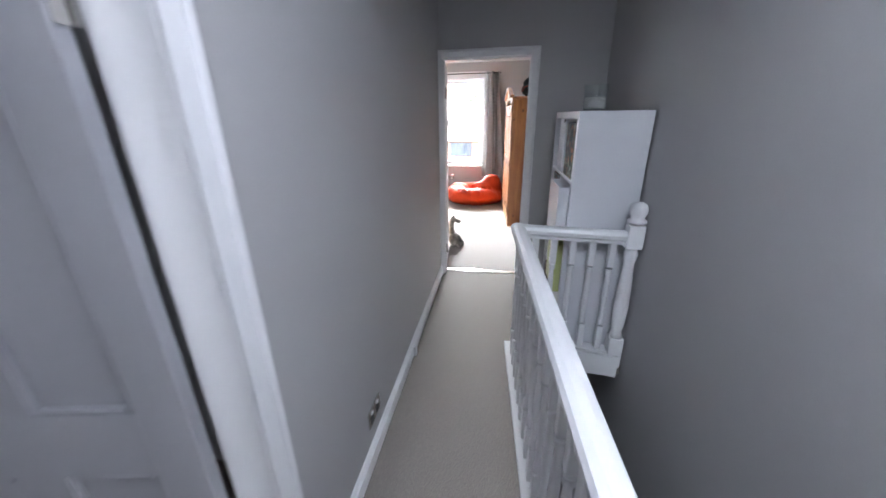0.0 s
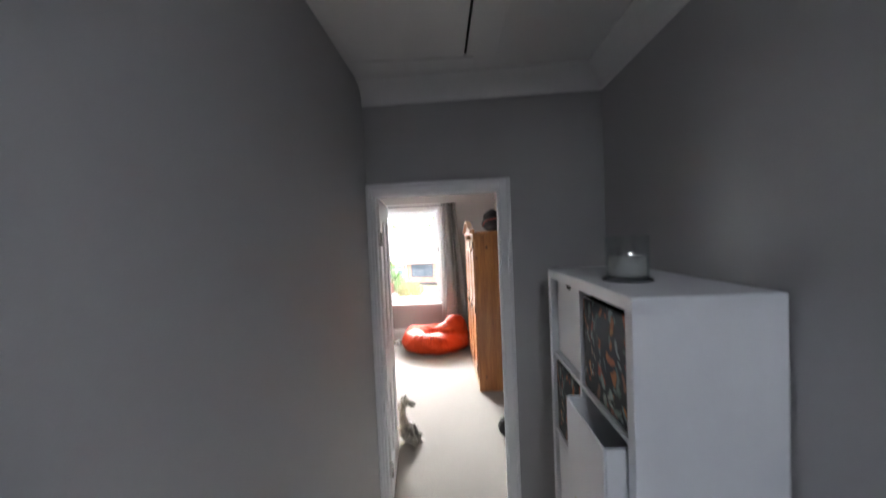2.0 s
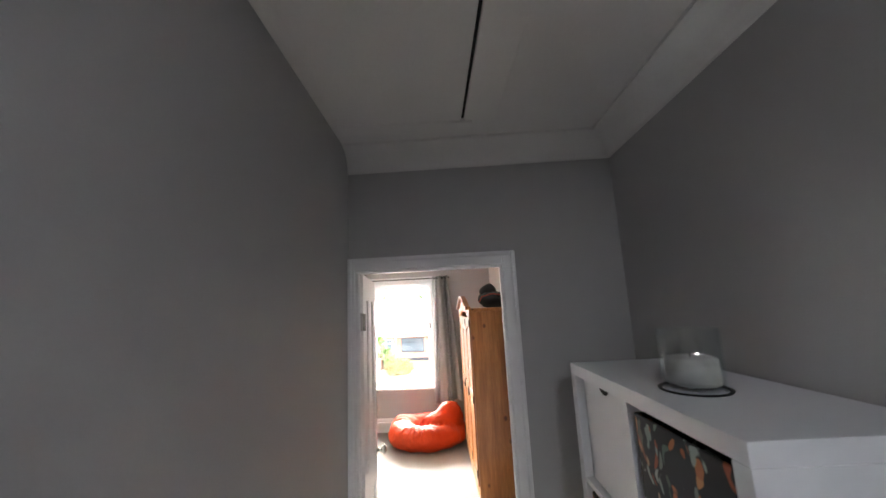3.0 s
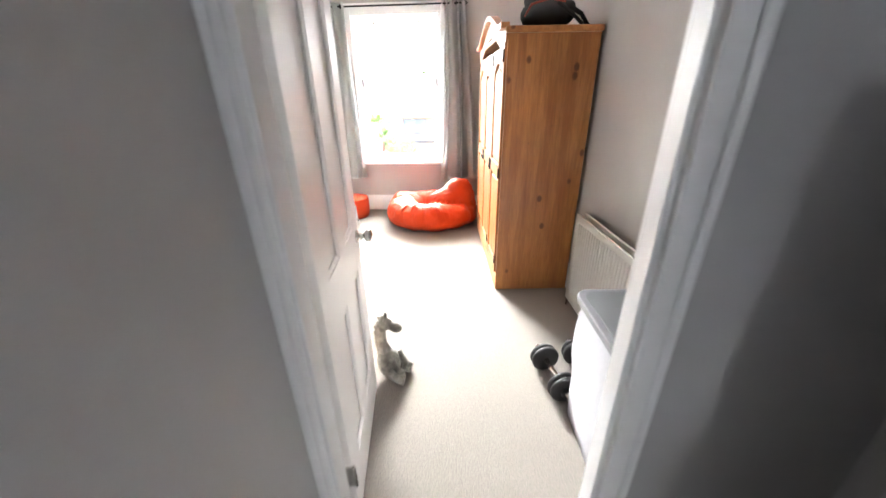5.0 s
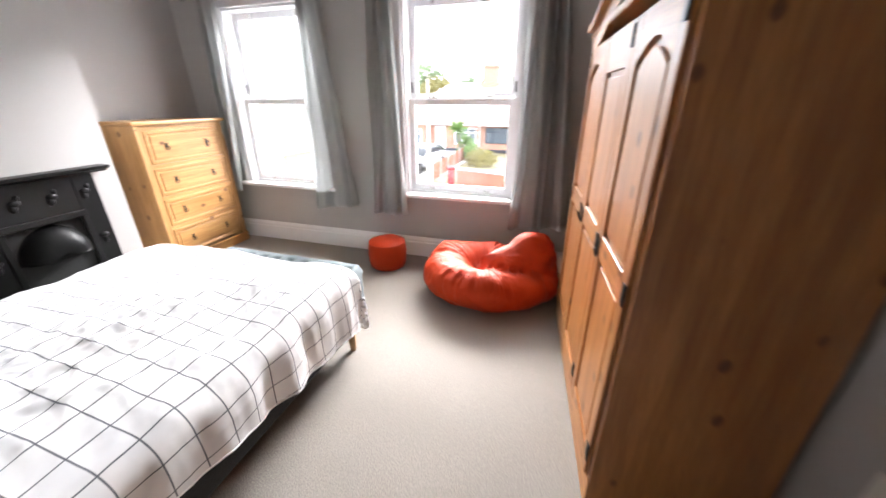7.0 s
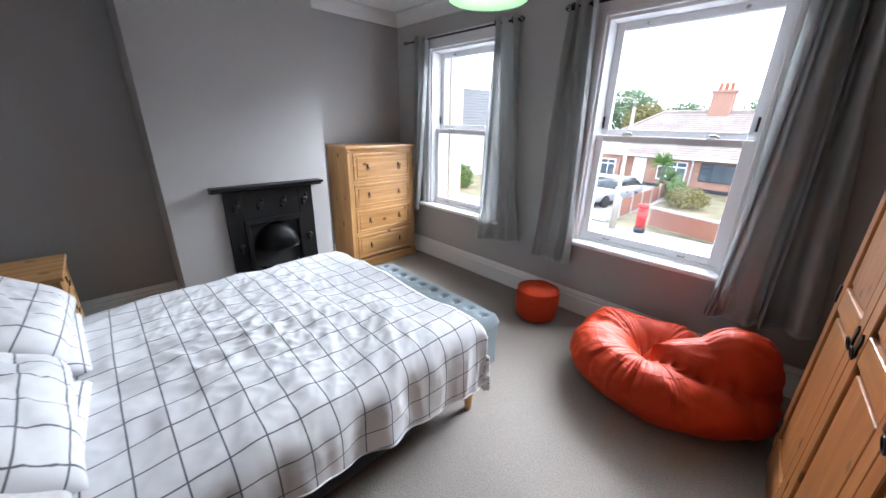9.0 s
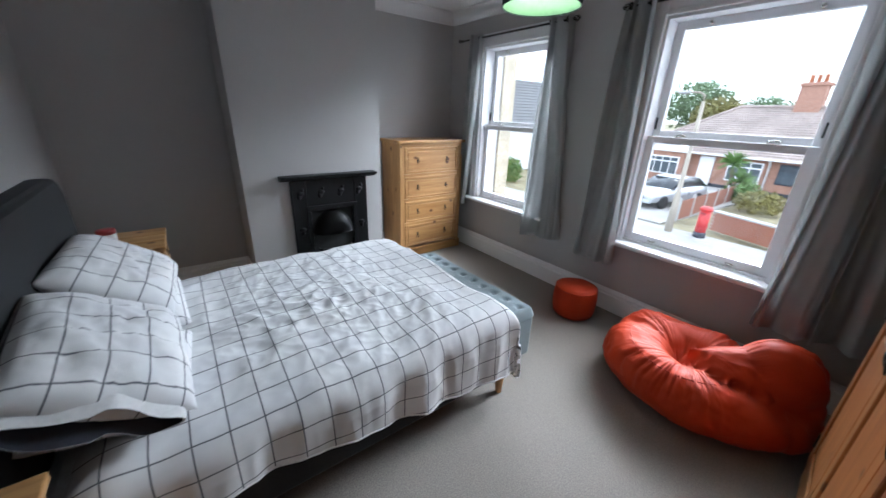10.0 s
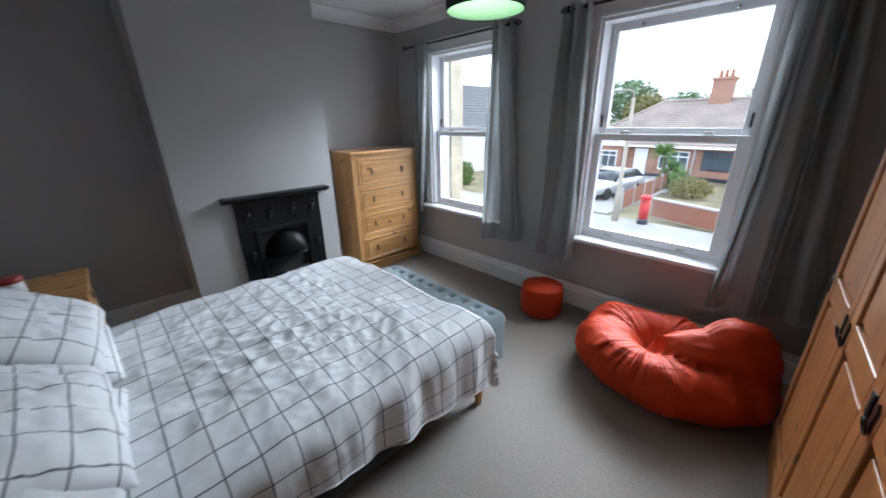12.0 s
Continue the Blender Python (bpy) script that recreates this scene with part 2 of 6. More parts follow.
M_LID = surface("grey_woven_plastic", (0.17, 0.175, 0.19), 0.5, grain=(160, 0.2), bump=(260, 0.6, 0.003))
M_LIDRIM = surface("grey_smooth_plastic", (0.25, 0.255, 0.275), 0.45)
M_BAG = surface("pale_grey_bag_cloth", (0.56, 0.56, 0.6), 0.85, grain=(300, 0.1), bump=(60, 0.4, 0.006))
M_RUBBER = surface("black_rubber", (0.014, 0.014, 0.015), 0.6)
M_NYLON = surface("black_nylon", (0.012, 0.012, 0.014), 0.75, grain=(300, 0.3), bump=(300, 0.4, 0.002))
M_REDTRIM = surface("red_piping", (0.35, 0.04, 0.02), 0.6)
M_PLUSH = surface("mottled_plush", (0.50, 0.46, 0.39), 0.98, grain=(40, 0.35), stain=(14, 0.6), bump=(180, 0.9, 0.01), sheen=0.3)
M_SHADE_OUT = surface("dark_green_shade_cloth", (0.012, 0.035, 0.026), 0.85)
M_SHADE_IN = surface("pale_green_shade_lining", (0.42, 0.72, 0.40), 0.75)
M_BULB = glowing("lit_bulb", (1.0, 0.95, 0.86), 14.0)
M_BRICK = surface("red_brick", (0.36, 0.13, 0.075), 0.9, grain=(30, 0.25), stain=(2, 0.2), bump=(50, 0.5, 0.006))
M_MORTAR = surface("mortar", (0.42, 0.39, 0.35), 0.95)
M_YBRICK = surface("buff_brick", (0.47, 0.41, 0.31), 0.9, grain=(40, 0.3), stain=(6, 0.25), bump=(60, 0.5, 0.006))
M_TIN = surface("red_tin", (0.3, 0.03, 0.03), 0.35)

# ---------------------------------------------------------------- mesh helpers


def part(name, bm, mat, parent=None, label="", smooth=False, m=None):
    """Links a bmesh as one mesh object, under a thing or a part."""
    me = bpy.data.meshes.new(name)
    bmesh.ops.recalc_face_normals(bm, faces=bm.faces)
    bm.to_mesh(me)
    bm.free()
    if smooth:
        me.polygons.foreach_set("use_smooth", [True] * len(me.polygons))
    for x in mat if isinstance(mat, (list, tuple)) else (mat,):
        me.materials.append(x)
    ob = new(name, me)
    if parent:
        ob.parent = parent
    if m is not None:
        ob.matrix_local = m
    if label:
        tagged(ob, label)
    return ob


def thing(name, label, category, m=None, group=""):
    ob = new(name)
    ob.empty_display_size = 0.1
    if m is not None:
        ob.matrix_world = m
    return tagged(ob, label, category, group)


def box(x0, y0, z0, x1, y1, z1, bevel=0.0, bm=None, segments=2):
    own = bm is None
    b = bmesh.new()
    vs = [b.verts.new((x, y, z)) for z in (z0, z1) for y in (y0, y1) for x in (x0, x1)]
    for f in ((0, 2, 3, 1), (4, 5, 7, 6), (0, 1, 5, 4), (2, 6, 7, 3), (0, 4, 6, 2), (1, 3, 7, 5)):
        b.faces.new([vs[i] for i in f])
    if bevel:
        bmesh.ops.bevel(b, geom=list(b.edges), offset=bevel, segments=segments, profile=0.5, affect="EDGES")
    if own:
        return b
    join(bm, b)
    return bm


def join(bm, other, m=None):
    if m is not None:
        bmesh.ops.transform(other, matrix=m, verts=other.verts)
    vs = {v: bm.verts.new(v.co) for v in other.verts}
    for f in other.faces:
        try:
            bm.faces.new([vs[v] for v in f.verts]).smooth = f.smooth
        except ValueError:
            pass
    other.free()
    return bm


def prism(outline, axis, a, b_, bevel=0.0):
    """A flat outline of (u, v) pulled along an axis: x: (y, z), y: (x, z), z: (x, y)."""
    bm = bmesh.new()

    def at(u, v, w):
        return {"x": (w, u, v), "y": (u, w, v), "z": (u, v, w)}[axis]
    lo = [bm.verts.new(at(u, v, a)) for u, v in outline]
    hi = [bm.verts.new(at(u, v, b_)) for u, v in outline]
    n = len(outline)
    bm.faces.new(lo)
    bm.faces.new(hi[::-1])
    for i in range(n):
        bm.faces.new((lo[i], hi[i], hi[(i + 1) % n], lo[(i + 1) % n]))
    bmesh.ops.recalc_face_normals(bm, faces=bm.faces)
    if bevel:
        bmesh.ops.bevel(bm, geom=list(bm.edges), offset=bevel, segments=2, profile=0.5, affect="EDGES")
    return bm


def lathe(profile, n=24, m=None, cap=True):
    """Turned round the z axis: (radius, height) from below upwards."""
    bm = bmesh.new()
    rings = [[bm.verts.new((r * math.cos(6.28318 * i / n), r * math.sin(6.28318 * i / n), z)) for i in range(n)] for r, z in profile]
    for a, b_ in zip(rings, rings[1:]):
        for i in range(n):
            f = bm.faces.new((a[i], a[(i + 1) % n], b_[(i + 1) % n], b_[i]))
            f.smooth = True
    if cap:
        bm.faces.new(rings[0][::-1])
        bm.faces.new(rings[-1])
    if m is not None:
        bmesh.ops.transform(bm, matrix=m, verts=bm.verts)
    return bm


def tube(points, r, n=10):
    """A round bar along points."""
    bm = bmesh.new()
    rings = []
    ps = [Vector(p) for p in points]
    for i, p in enumerate(ps):
        d = (ps[min(i + 1, len(ps) - 1)] - ps[max(i - 1, 0)]).normalized()
        u = d.orthogonal().normalized()
        if rings:
            u = (last - d * last.dot(d)).normalized()
        last = u
        w = d.cross(u)
        rad = r[i] if isinstance(r, (list, tuple)) else r
        rings.append([bm.verts.new(p + rad * (math.cos(6.28318 * k / n) * u + math.sin(6.28318 * k / n) * w)) for k in range(n)])
    for a, b_ in zip(rings, rings[1:]):
        for k in range(n):
            bm.faces.new((a[k], a[(k + 1) % n], b_[(k + 1) % n], b_[k])).smooth = True
    bm.faces.new(rings[0][::-1])
    bm.faces.new(rings[-1])
    return bm


def sheet(nu, nv, at, closed=False):
    """A grid of quads: at(i, j) gives the place of a corner."""
    bm = bmesh.new()
    g = [[bm.verts.new(at(i, j)) for j in range(nv + 1)] for i in range(nu + 1)]
    for i in range(nu):
        for j in range(nv):
            bm.faces.new((g[i][j], g[i + 1][j], g[i + 1][j + 1], g[i][j + 1])).smooth = True
    return bm


def blob(center, radii, n=16, m=None):
    bm = bmesh.new()
    bmesh.ops.create_uvsphere(bm, u_segments=n, v_segments=max(6, n // 2), radius=1)
    bmesh.ops.transform(bm, matrix=Matrix.LocRotScale(center, None, radii), verts=bm.verts)
    for f in bm.faces:
        f.smooth = True
    if m is not None:
        bmesh.ops.transform(bm, matrix=m, verts=bm.verts)
    return bm


def mound(points):
    """A smooth bump from 0 to 1 between marks."""
    x, a, b_ = points
    s = min(1, max(0, (x - a) / (b_ - a)))
    return s * s * (3 - 2 * s)


def structure(name, bm, mat, label, category, parent=None, smooth=False):
    return tagged(part(name, bm, mat, parent, smooth=smooth), label, category, kind="structure")


# ---------------------------------------------------------------- plan
RW = 1.31                     # the landing's right wall; the left one stands at 0
END, ROOM = 0.0, 0.075         # landing face and bedroom face of the wall with the door
FAR = 3.735                   # bedroom face of the window wall
ALC, BREAST = -3.13, -2.652   # alcove wall and face of the chimney breast
CB0, CB1 = 1.395, 2.56
HC, RC = 2.57, 2.497          # ceilings
TURN = 5.5                    # the party wall beside the wardrobe is not square


def party(y):
    return 1.178 - math.tan(radians(TURN)) * (y - 1.68)


def back(x):
    return ROOM - 0.085 * min(0.0, x - 0.0)


DX0, DX1, DH = 0.002, 0.731, 1.945   # bedroom doorway
# the landing's long walls run two degrees off square to its end wall
LEFT, RIGHT = pose(-0.03, 0, 0, 0, 0, 2), pose(0.0, 0, 0, 0, 0, 2)


def moved(bm, m):
    bmesh.ops.transform(bm, matrix=m, verts=bm.verts)
    return bm


# window openings in the far wall: glass edges
WINDOWS = ((-0.804, -0.011), (-2.519, -1.726))
WZ0, WZM, WZ1 = 0.693, 1.358, 2.062

# ---------------------------------------------------------------- landing
structure("floor_landing", prism([(-0.06, -5.7), (RW, -5.7), (RW, -3.75), (0.885, -3.75), (0.665, -1.18), (RW + 0.1, -1.24), (RW + 0.1, 0.074), (-0.06, 0.074)], "z", -0.06, 0), M_CARPET, "beige cut-pile carpet on the narrow landing", "floor")
structure("floor_bedroom", prism([(ALC, 0.076), (1.45, 0.076), (1.45, FAR), (ALC, FAR)], "z", -0.22, 0), M_CARPET, "beige cut-pile carpet over the bedroom floor", "floor")
# left wall with its own doorway
LD0, LD1 = -3.49, -2.67
bm = box(-0.12, -5.7, -0.22, 0, LD0, HC)
box(-0.12, LD1, -0.22, 0, 0.06, HC, bm=bm)
box(-0.12, LD0, 1.96, 0, LD1, HC, bm=bm)
structure("wall_landing_left", moved(bm, LEFT), M_HALL, "mid-grey painted plaster wall along the landing", "wall")
structure("wall_landing_right", moved(box(RW, -5.7, -2.8, RW + 0.14, 0.02, HC), RIGHT), M_HALL, "mid-grey painted plaster wall above the stairwell", "wall")
bm = box(-0.14, END, 0, DX0 - 0.03, ROOM, HC)
box(DX1 + 0.03, END, 0, 1.56, ROOM, HC, bm=bm)
box(DX0 - 0.03, END, DH + 0.03, DX1 + 0.03, ROOM, HC, bm=bm)
structure("wall_end", bm, M_HALL, "grey painted wall with the bedroom doorway", "wall")
# wall behind the walker
structure("wall_landing_back", box(-0.12, -5.82, -2.8, RW + 0.36, -5.70, HC), M_HALL, "grey painted wall at the end of the landing", "wall")
SX0, SX1, SY0, SY1 = 0.66, 1.14, -3.75, -2.72      # opening of the unseen roof window, added above the stairs to light the landing
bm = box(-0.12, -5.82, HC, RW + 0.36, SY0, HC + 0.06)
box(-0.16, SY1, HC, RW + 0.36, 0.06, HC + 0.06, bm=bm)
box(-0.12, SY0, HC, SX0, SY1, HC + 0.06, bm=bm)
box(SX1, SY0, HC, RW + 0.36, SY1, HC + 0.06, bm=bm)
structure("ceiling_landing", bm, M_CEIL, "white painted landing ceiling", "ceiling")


def cove(a, b_, inward, z, size=0.1):
    """Coving from a to b in plan; inward: unit vector into the room."""
    prof = [(0, -size), (0.012, -size)] + [(size * (0.14 + 0.8 * (1 - math.cos(t * 1.5708))), -size * (0.94 - 0.86 * math.sin(t * 1.5708))) for t in [k / 8 for k in range(9)]] + [(size, -0.012), (size, 0), (0, 0)]
    a, b_, n = Vector((*a, z)), Vector((*b_, z)), Vector((*inward, 0))
    bm = bmesh.new()
    ends = [[bm.verts.new(p + n * u + Vector((0, 0, v))) for u, v in prof] for p in (a, b_)]
    k = len(prof)
    for i in range(k):
        bm.faces.new((ends[0][i], ends[0][(i + 1) % k], ends[1][(i + 1) % k], ends[1][i]))
    bm.faces.new(ends[0])
    bm.faces.new(ends[1][::-1])
    return bm


bm = cove((-0.03, END), (RW, END), (0, -1), HC, 0.115)
join(bm, cove((RW, -5.7), (RW, END), (-1, 0), HC, 0.115), RIGHT)
join(bm, cove((0, -5.7), (0, -1.75), (1, 0), HC, 0.115), LEFT)
structure("coving_landing", bm, M_CEIL, "white curved coving round the landing ceiling", "coving")


def skirting(points, h=0.125, d=0.018):
    """Moulded board along a line of plan points; the wall lies to the left of the line's way."""
    prof = [(0, 0), (d, 0), (d, h * 0.72), (d * 0.72, h * 0.76), (d * 0.72, h * 0.86), (d * 0.35, h * 0.95), (d * 0.3, h), (0, h)]
    bm = bmesh.new()
    for p, q in zip(points, points[1:]):
        p, q = Vector((*p, 0.0)), Vector((*q, 0.0))
        n = (q - p).normalized().cross(Vector((0, 0, 1)))
        e = [[bm.verts.new(c + n * u + Vector((0, 0, v))) for u, v in prof] for c in (p, q)]
        k = len(prof)
        for i in range(k):
            bm.faces.new((e[0][i], e[0][(i + 1) % k], e[1][(i + 1) % k], e[1][i]))
        bm.faces.new(e[0])
        bm.faces.new(e[1][::-1])
    return bm


structure("baseboard_landing_left", moved(skirting([(0, LD1 + 0.034), (0, -0.002)], 0.1), LEFT), M_WHITE, "white gloss skirting board along the landing", "skirting")
structure("baseboard_landing_end", skirting([(DX1 + 0.062, 0), (RW, 0)], 0.1), M_WHITE, "white gloss skirting board beside the bedroom doorway", "skirting")

# stairwell below
bm = bmesh.new()
for i in range(13):
    box(0.68, -3.75 + 0.23 * i, -0.2 * (i + 1) - 0.06, RW, -3.75 + 0.23 * (i + 1) + 0.02, -0.2 * (i + 1), 0.01, bm=bm)
    box(0.68, -3.75 + 0.23 * i - 0.012, -0.2 * (i + 1), RW, -3.75 + 0.23 * i, -0.2 * i - 0.02, bm=bm)
structure("stair_flight", bm, M_CARPET, "beige carpeted stairs going down from the landing", "stairs")
structure("wall_stair_side", box(0.66, -5.7, -2.8, 0.68, 0.14, -0.061), M_HALL, "plain painted wall beside the stairs", "wall")
structure("floor_downstairs", box(0.66, -5.7, -2.84, RW, 0.14, -2.8), M_CARPET, "beige carpet at the foot of the stairs", "floor")
structure("wall_stair_end", box(0.66, 0.0, -2.8, RW, 0.14, -0.061), M_HALL, "plain painted wall at the foot of the stairs", "wall")


def architrave(y, out, x0, x1, h, w=0.062, wl=None):
    """Door surround on a wall that faces out (-1 or 1 along y)."""
    bm = bmesh.new()
    wl = wl or w
    for a, b_, c, d in ((x0 - wl, 0, x0, h + w), (x1, 0, x1 + w, h + w), (x0, h, x1, h + w)):
        ya, yb = sorted((y, y + out * 0.016))
        box(a, ya, b_, c, yb, d, 0.003, bm=bm)
    wide = 0.022
    for a, b_, c, d in ((x0 - wl, 0, x0 - wl + wide, h + w), (x1 + w - wide, 0, x1 + w, h + w), (x0 - wl + wide, h + w - wide, x1 + w - wide, h + w)):
        ya, yb = sorted((y + out * 0.015, y + out * 0.026))
        box(a, ya, b_, c, yb, d, 0.006, bm=bm)
    return bm


# bedroom doorway: lining, stops and surrounds
bm = box(DX0 - 0.03, END - 0.001, 0, DX0, ROOM + 0.001, DH)
box(DX1, END - 0.001, 0, DX1 + 0.03, ROOM + 0.001, DH, bm=bm)
box(DX0 - 0.03, END - 0.001, DH, DX1 + 0.03, ROOM + 0.001, DH + 0.03, bm=bm)
box(DX0, 0.004, 0, DX0 + 0.013, 0.036, DH, bm=bm)
box(DX1 - 0.013, 0.004, 0, DX1, 0.036, DH, bm=bm)
box(DX0 + 0.013, 0.004, DH - 0.013, DX1 - 0.013, 0.036, DH, bm=bm)
lining = structure("door_frame", bm, M_WHITE, "white gloss door lining of the bedroom doorway", "door frame")
structure("trim_door_landing", architrave(END, -1, DX0, DX1, DH, wl=0.034), M_WHITE, "white moulded door surround facing the landing", "trim")
structure("trim_door_bedroom", architrave(ROOM, 1, DX0, DX1, DH, wl=0.04), M_WHITE, "white moulded door surround facing the bedroom", "trim")
structure("threshold_strip", prism([(0.07, 0.0), (0.15, 0.0), (0.142, 0.007), (0.078, 0.007)], "x", DX0 + 0.001, DX1 - 0.001), M_CHROME, "metal carpet strip across the doorway", "threshold")


def panel_door(name, w, h, m, label, hinges=True, knob=0.0, paint=None):
    """A four-panelled painted door hung at its own origin, leaf along +x, thickness along y."""
    d = thing(name, label, "door", m)
    d["kind"] = "structure"
    th = 0.035
    s, mid = 0.105, 0.82
    bm = box(0, 0, 0, s, th, h, 0.002)
    box(w - s, 0, 0, w, th, h, 0.002, bm=bm)
    xm0, xm1 = w / 2 - 0.05, w / 2 + 0.05
    for a, b_ in ((0, 0.2), (mid - 0.09, mid + 0.09), (h - 0.12, h)):
        box(s, 0.0005, a, w - s, th - 0.0005, b_, bm=bm)
    for a, b_ in ((0.2, mid - 0.09), (mid + 0.09, h - 0.12)):
        box(xm0, 0.001, a, xm1, th - 0.001, b_, bm=bm)
    leaf = part("leaf", bm, (paint or M_DOOR), d)
    for a, b_ in ((0.2, mid - 0.09), (mid + 0.09, h - 0.12)):
        for p, q in ((s, xm0), (xm1, w - s)):
            part("panel", box(p, th * 0.36, a, q, th * 0.64, b_), (paint or M_DOOR), d)
            bm = bmesh.new()
            for side in (0, 1):
                y0, y1 = (th * 0.06, th * 0.36) if side == 0 else (th * 0.64, th * 0.94)
                e = 0.017
                for x0, z0, x1, z1 in ((p, a, p + e, b_), (q - e, a, q, b_), (p + e, a, q - e, a + e), (p + e, b_ - e, q - e, b_)):
                    box(x0, y0, z0, x1, y1, z1, 0.004, bm=bm, segments=1)
            part("panel_moulding", bm, (paint or M_DOOR), d)
    if hinges:
        for z in (0.22, h - 0.25):
            hb = box(-0.004, -0.006, z - 0.045, 0.004, th * 0.8, z + 0.045)
            join(hb, lathe([(0.006, z - 0.045), (0.006, z + 0.045)], 10, pose(-0.004, -0.006, 0)))
            part("hinge", hb, M_CHROME, d, "steel butt hinge")
    for side in (-1, 1):
        y = -0.001 if side < 0 else th + 0.001
        turn = pose(w - 0.055, y, knob, 90 if side < 0 else -90, 0, 0)
        k = part("door_knob", lathe([(0.026, 0), (0.026, 0.005), (0.011, 0.009), (0.01, 0.03), (0.022, 0.036), (0.028, 0.047), (0.026, 0.058), (0.012, 0.064), (0.001, 0.065)], 20), M_CHROME, d, "brushed steel door knob", True, turn)
    part("latch", box(w - 0.001, th * 0.3, knob - 0.03, w + 0.0015, th * 0.7, knob + 0.03), M_CHROME, d)
    return d


panel_door("door_1", 0.62, 1.935, pose(0.006, 0.128, 0.008, 0, 0, 98.1), "white painted panelled bedroom door standing open", knob=0.86)
# the side doorway at the start of the landing
bm = box(-0.12, LD0, 0, 0, LD0 + 0.03, 1.96)
box(-0.12, LD1 - 0.03, 0, 0, LD1, 1.96, bm=bm)
box(-0.12, LD0 + 0.03, 1.93, 0, LD1 - 0.03, 1.96, bm=bm)
structure("door_frame_side", moved(bm, LEFT), M_WHITE, "white gloss lining of the side doorway", "door frame")
bm = moved(architrave(0, -1, LD0 + 0.03, LD1 - 0.03, 1.93, 0.062), LEFT @ pose(0, 0, 0, 0, 0, 90))
structure("trim_door_side", bm, M_WHITE, "white moulded surround of the side doorway", "trim")
panel_door("door_2", 0.74, 1.915, LEFT @ pose(-0.118, LD1 - 0.053, 0.008, 0, 0, -170), "panelled side door, greyed for shade, standing open into a dim room", knob=0.95, paint=M_SHADEDOOR)
# a plain dark room closes the side doorway
bm = box(-1.3, -4.2, -0.22, -1.26, -2.2, HC)
box(-1.26, -4.2, -0.22, -0.12, -4.16, HC, bm=bm)
box(-1.26, -2.24, -0.22, -0.12, -2.2, HC, bm=bm)
box(-1.3, -4.2, HC, -0.12, -2.2, HC + 0.04, bm=bm)
box(-1.3, -4.2, -0.26, -0.12, -2.2, -0.22, bm=bm)
structure("wall_side_room", bm, M_HALL, "plain grey walls of the unlit side room", "wall")
structure("floor_side_room", box(-1.26, -4.16, -0.22, -0.0, -2.24, -0.002), M_CARPET, "beige carpet of the side room", "floor")

# roof window above the stairs: unseen, added as a way in for daylight
win = thing("added_roof_window", "white roof window above the stairs, unseen and added for the landing's light", "window", pose(0, 0, HC + 0.06))
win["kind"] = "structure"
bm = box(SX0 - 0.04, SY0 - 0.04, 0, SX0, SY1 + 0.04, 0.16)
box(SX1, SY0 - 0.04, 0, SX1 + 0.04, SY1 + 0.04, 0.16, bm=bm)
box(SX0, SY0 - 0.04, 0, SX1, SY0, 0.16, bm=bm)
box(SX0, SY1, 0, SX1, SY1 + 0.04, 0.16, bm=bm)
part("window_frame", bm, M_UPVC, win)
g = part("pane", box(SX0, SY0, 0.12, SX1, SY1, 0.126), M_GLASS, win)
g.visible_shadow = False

# loft hatch
hatch = thing("loft_hatch", "white painted loft hatch board with a dark open joint", "hatch", pose(-0.012, 0, HC, 0, 0, 4.6))
hatch["kind"] = "structure"
part("board", box(0.008, -1.70, -0.024, 0.55, -0.34, -0.001, 0.003), M_CEIL, hatch)
bm = box(0.004, -0.34, -0.028, 0.60, -0.24, -0.001, 0.004)
box(0.563, -1.70, -0.02, 0.70, -0.34, -0.001, 0.003, bm=bm)
part("surround", bm, M_CEIL, hatch)
part("joint", box(0.55, -1.70, -0.008, 0.563, -0.34, -0.002), M_DARK, hatch, "dark open joint")
bm = lathe([(0.012, -0.03), (0.012, -0.024)], 12, pose(0.3, -1.05, 0))
join(bm, tube([(0.3 + 0.012 * math.cos(a), -1.05, -0.042 + 0.012 * math.sin(a)) for a in [k * 0.6 for k in range(11)]], 0.0025, 6))
part("ring_catch", bm, M_CHROME, hatch, "small metal ring catch")

# balustrade
bal = thing("balustrade", "white gloss wooden banister with turned spindles round the stairwell", "banister", pose(0.672, -1.145, 0, 0, 0, 5))
bal.scale = (1, 1, 1.025)


def handrail(a, b_):
    """A moulded rail between two plan points at hand height."""
    prof = [(-0.024, 0.79), (0.024, 0.79), (0.026, 0.812), (0.039, 0.82), (0.041, 0.842), (0.032, 0.857), (0.012, 0.863), (-0.012, 0.863), (-0.032, 0.857), (-0.041, 0.842), (-0.039, 0.82), (-0.026, 0.812)]
    a, b_ = Vector((*a, 0)), Vector((*b_, 0))
    n = (b_ - a).normalized().cross(Vector((0, 0, 1)))
    bm = bmesh.new()
    e = [[bm.verts.new(c + n * u + Vector((0, 0, v))) for u, v in prof] for c in (a, b_)]
    k = len(prof)
    for i in range(k):
        bm.faces.new((e[0][i], e[0][(i + 1) % k], e[1][(i + 1) % k], e[1][i]))
    bm.faces.new(e[0])
    bm.faces.new(e[1][::-1])
    return bm


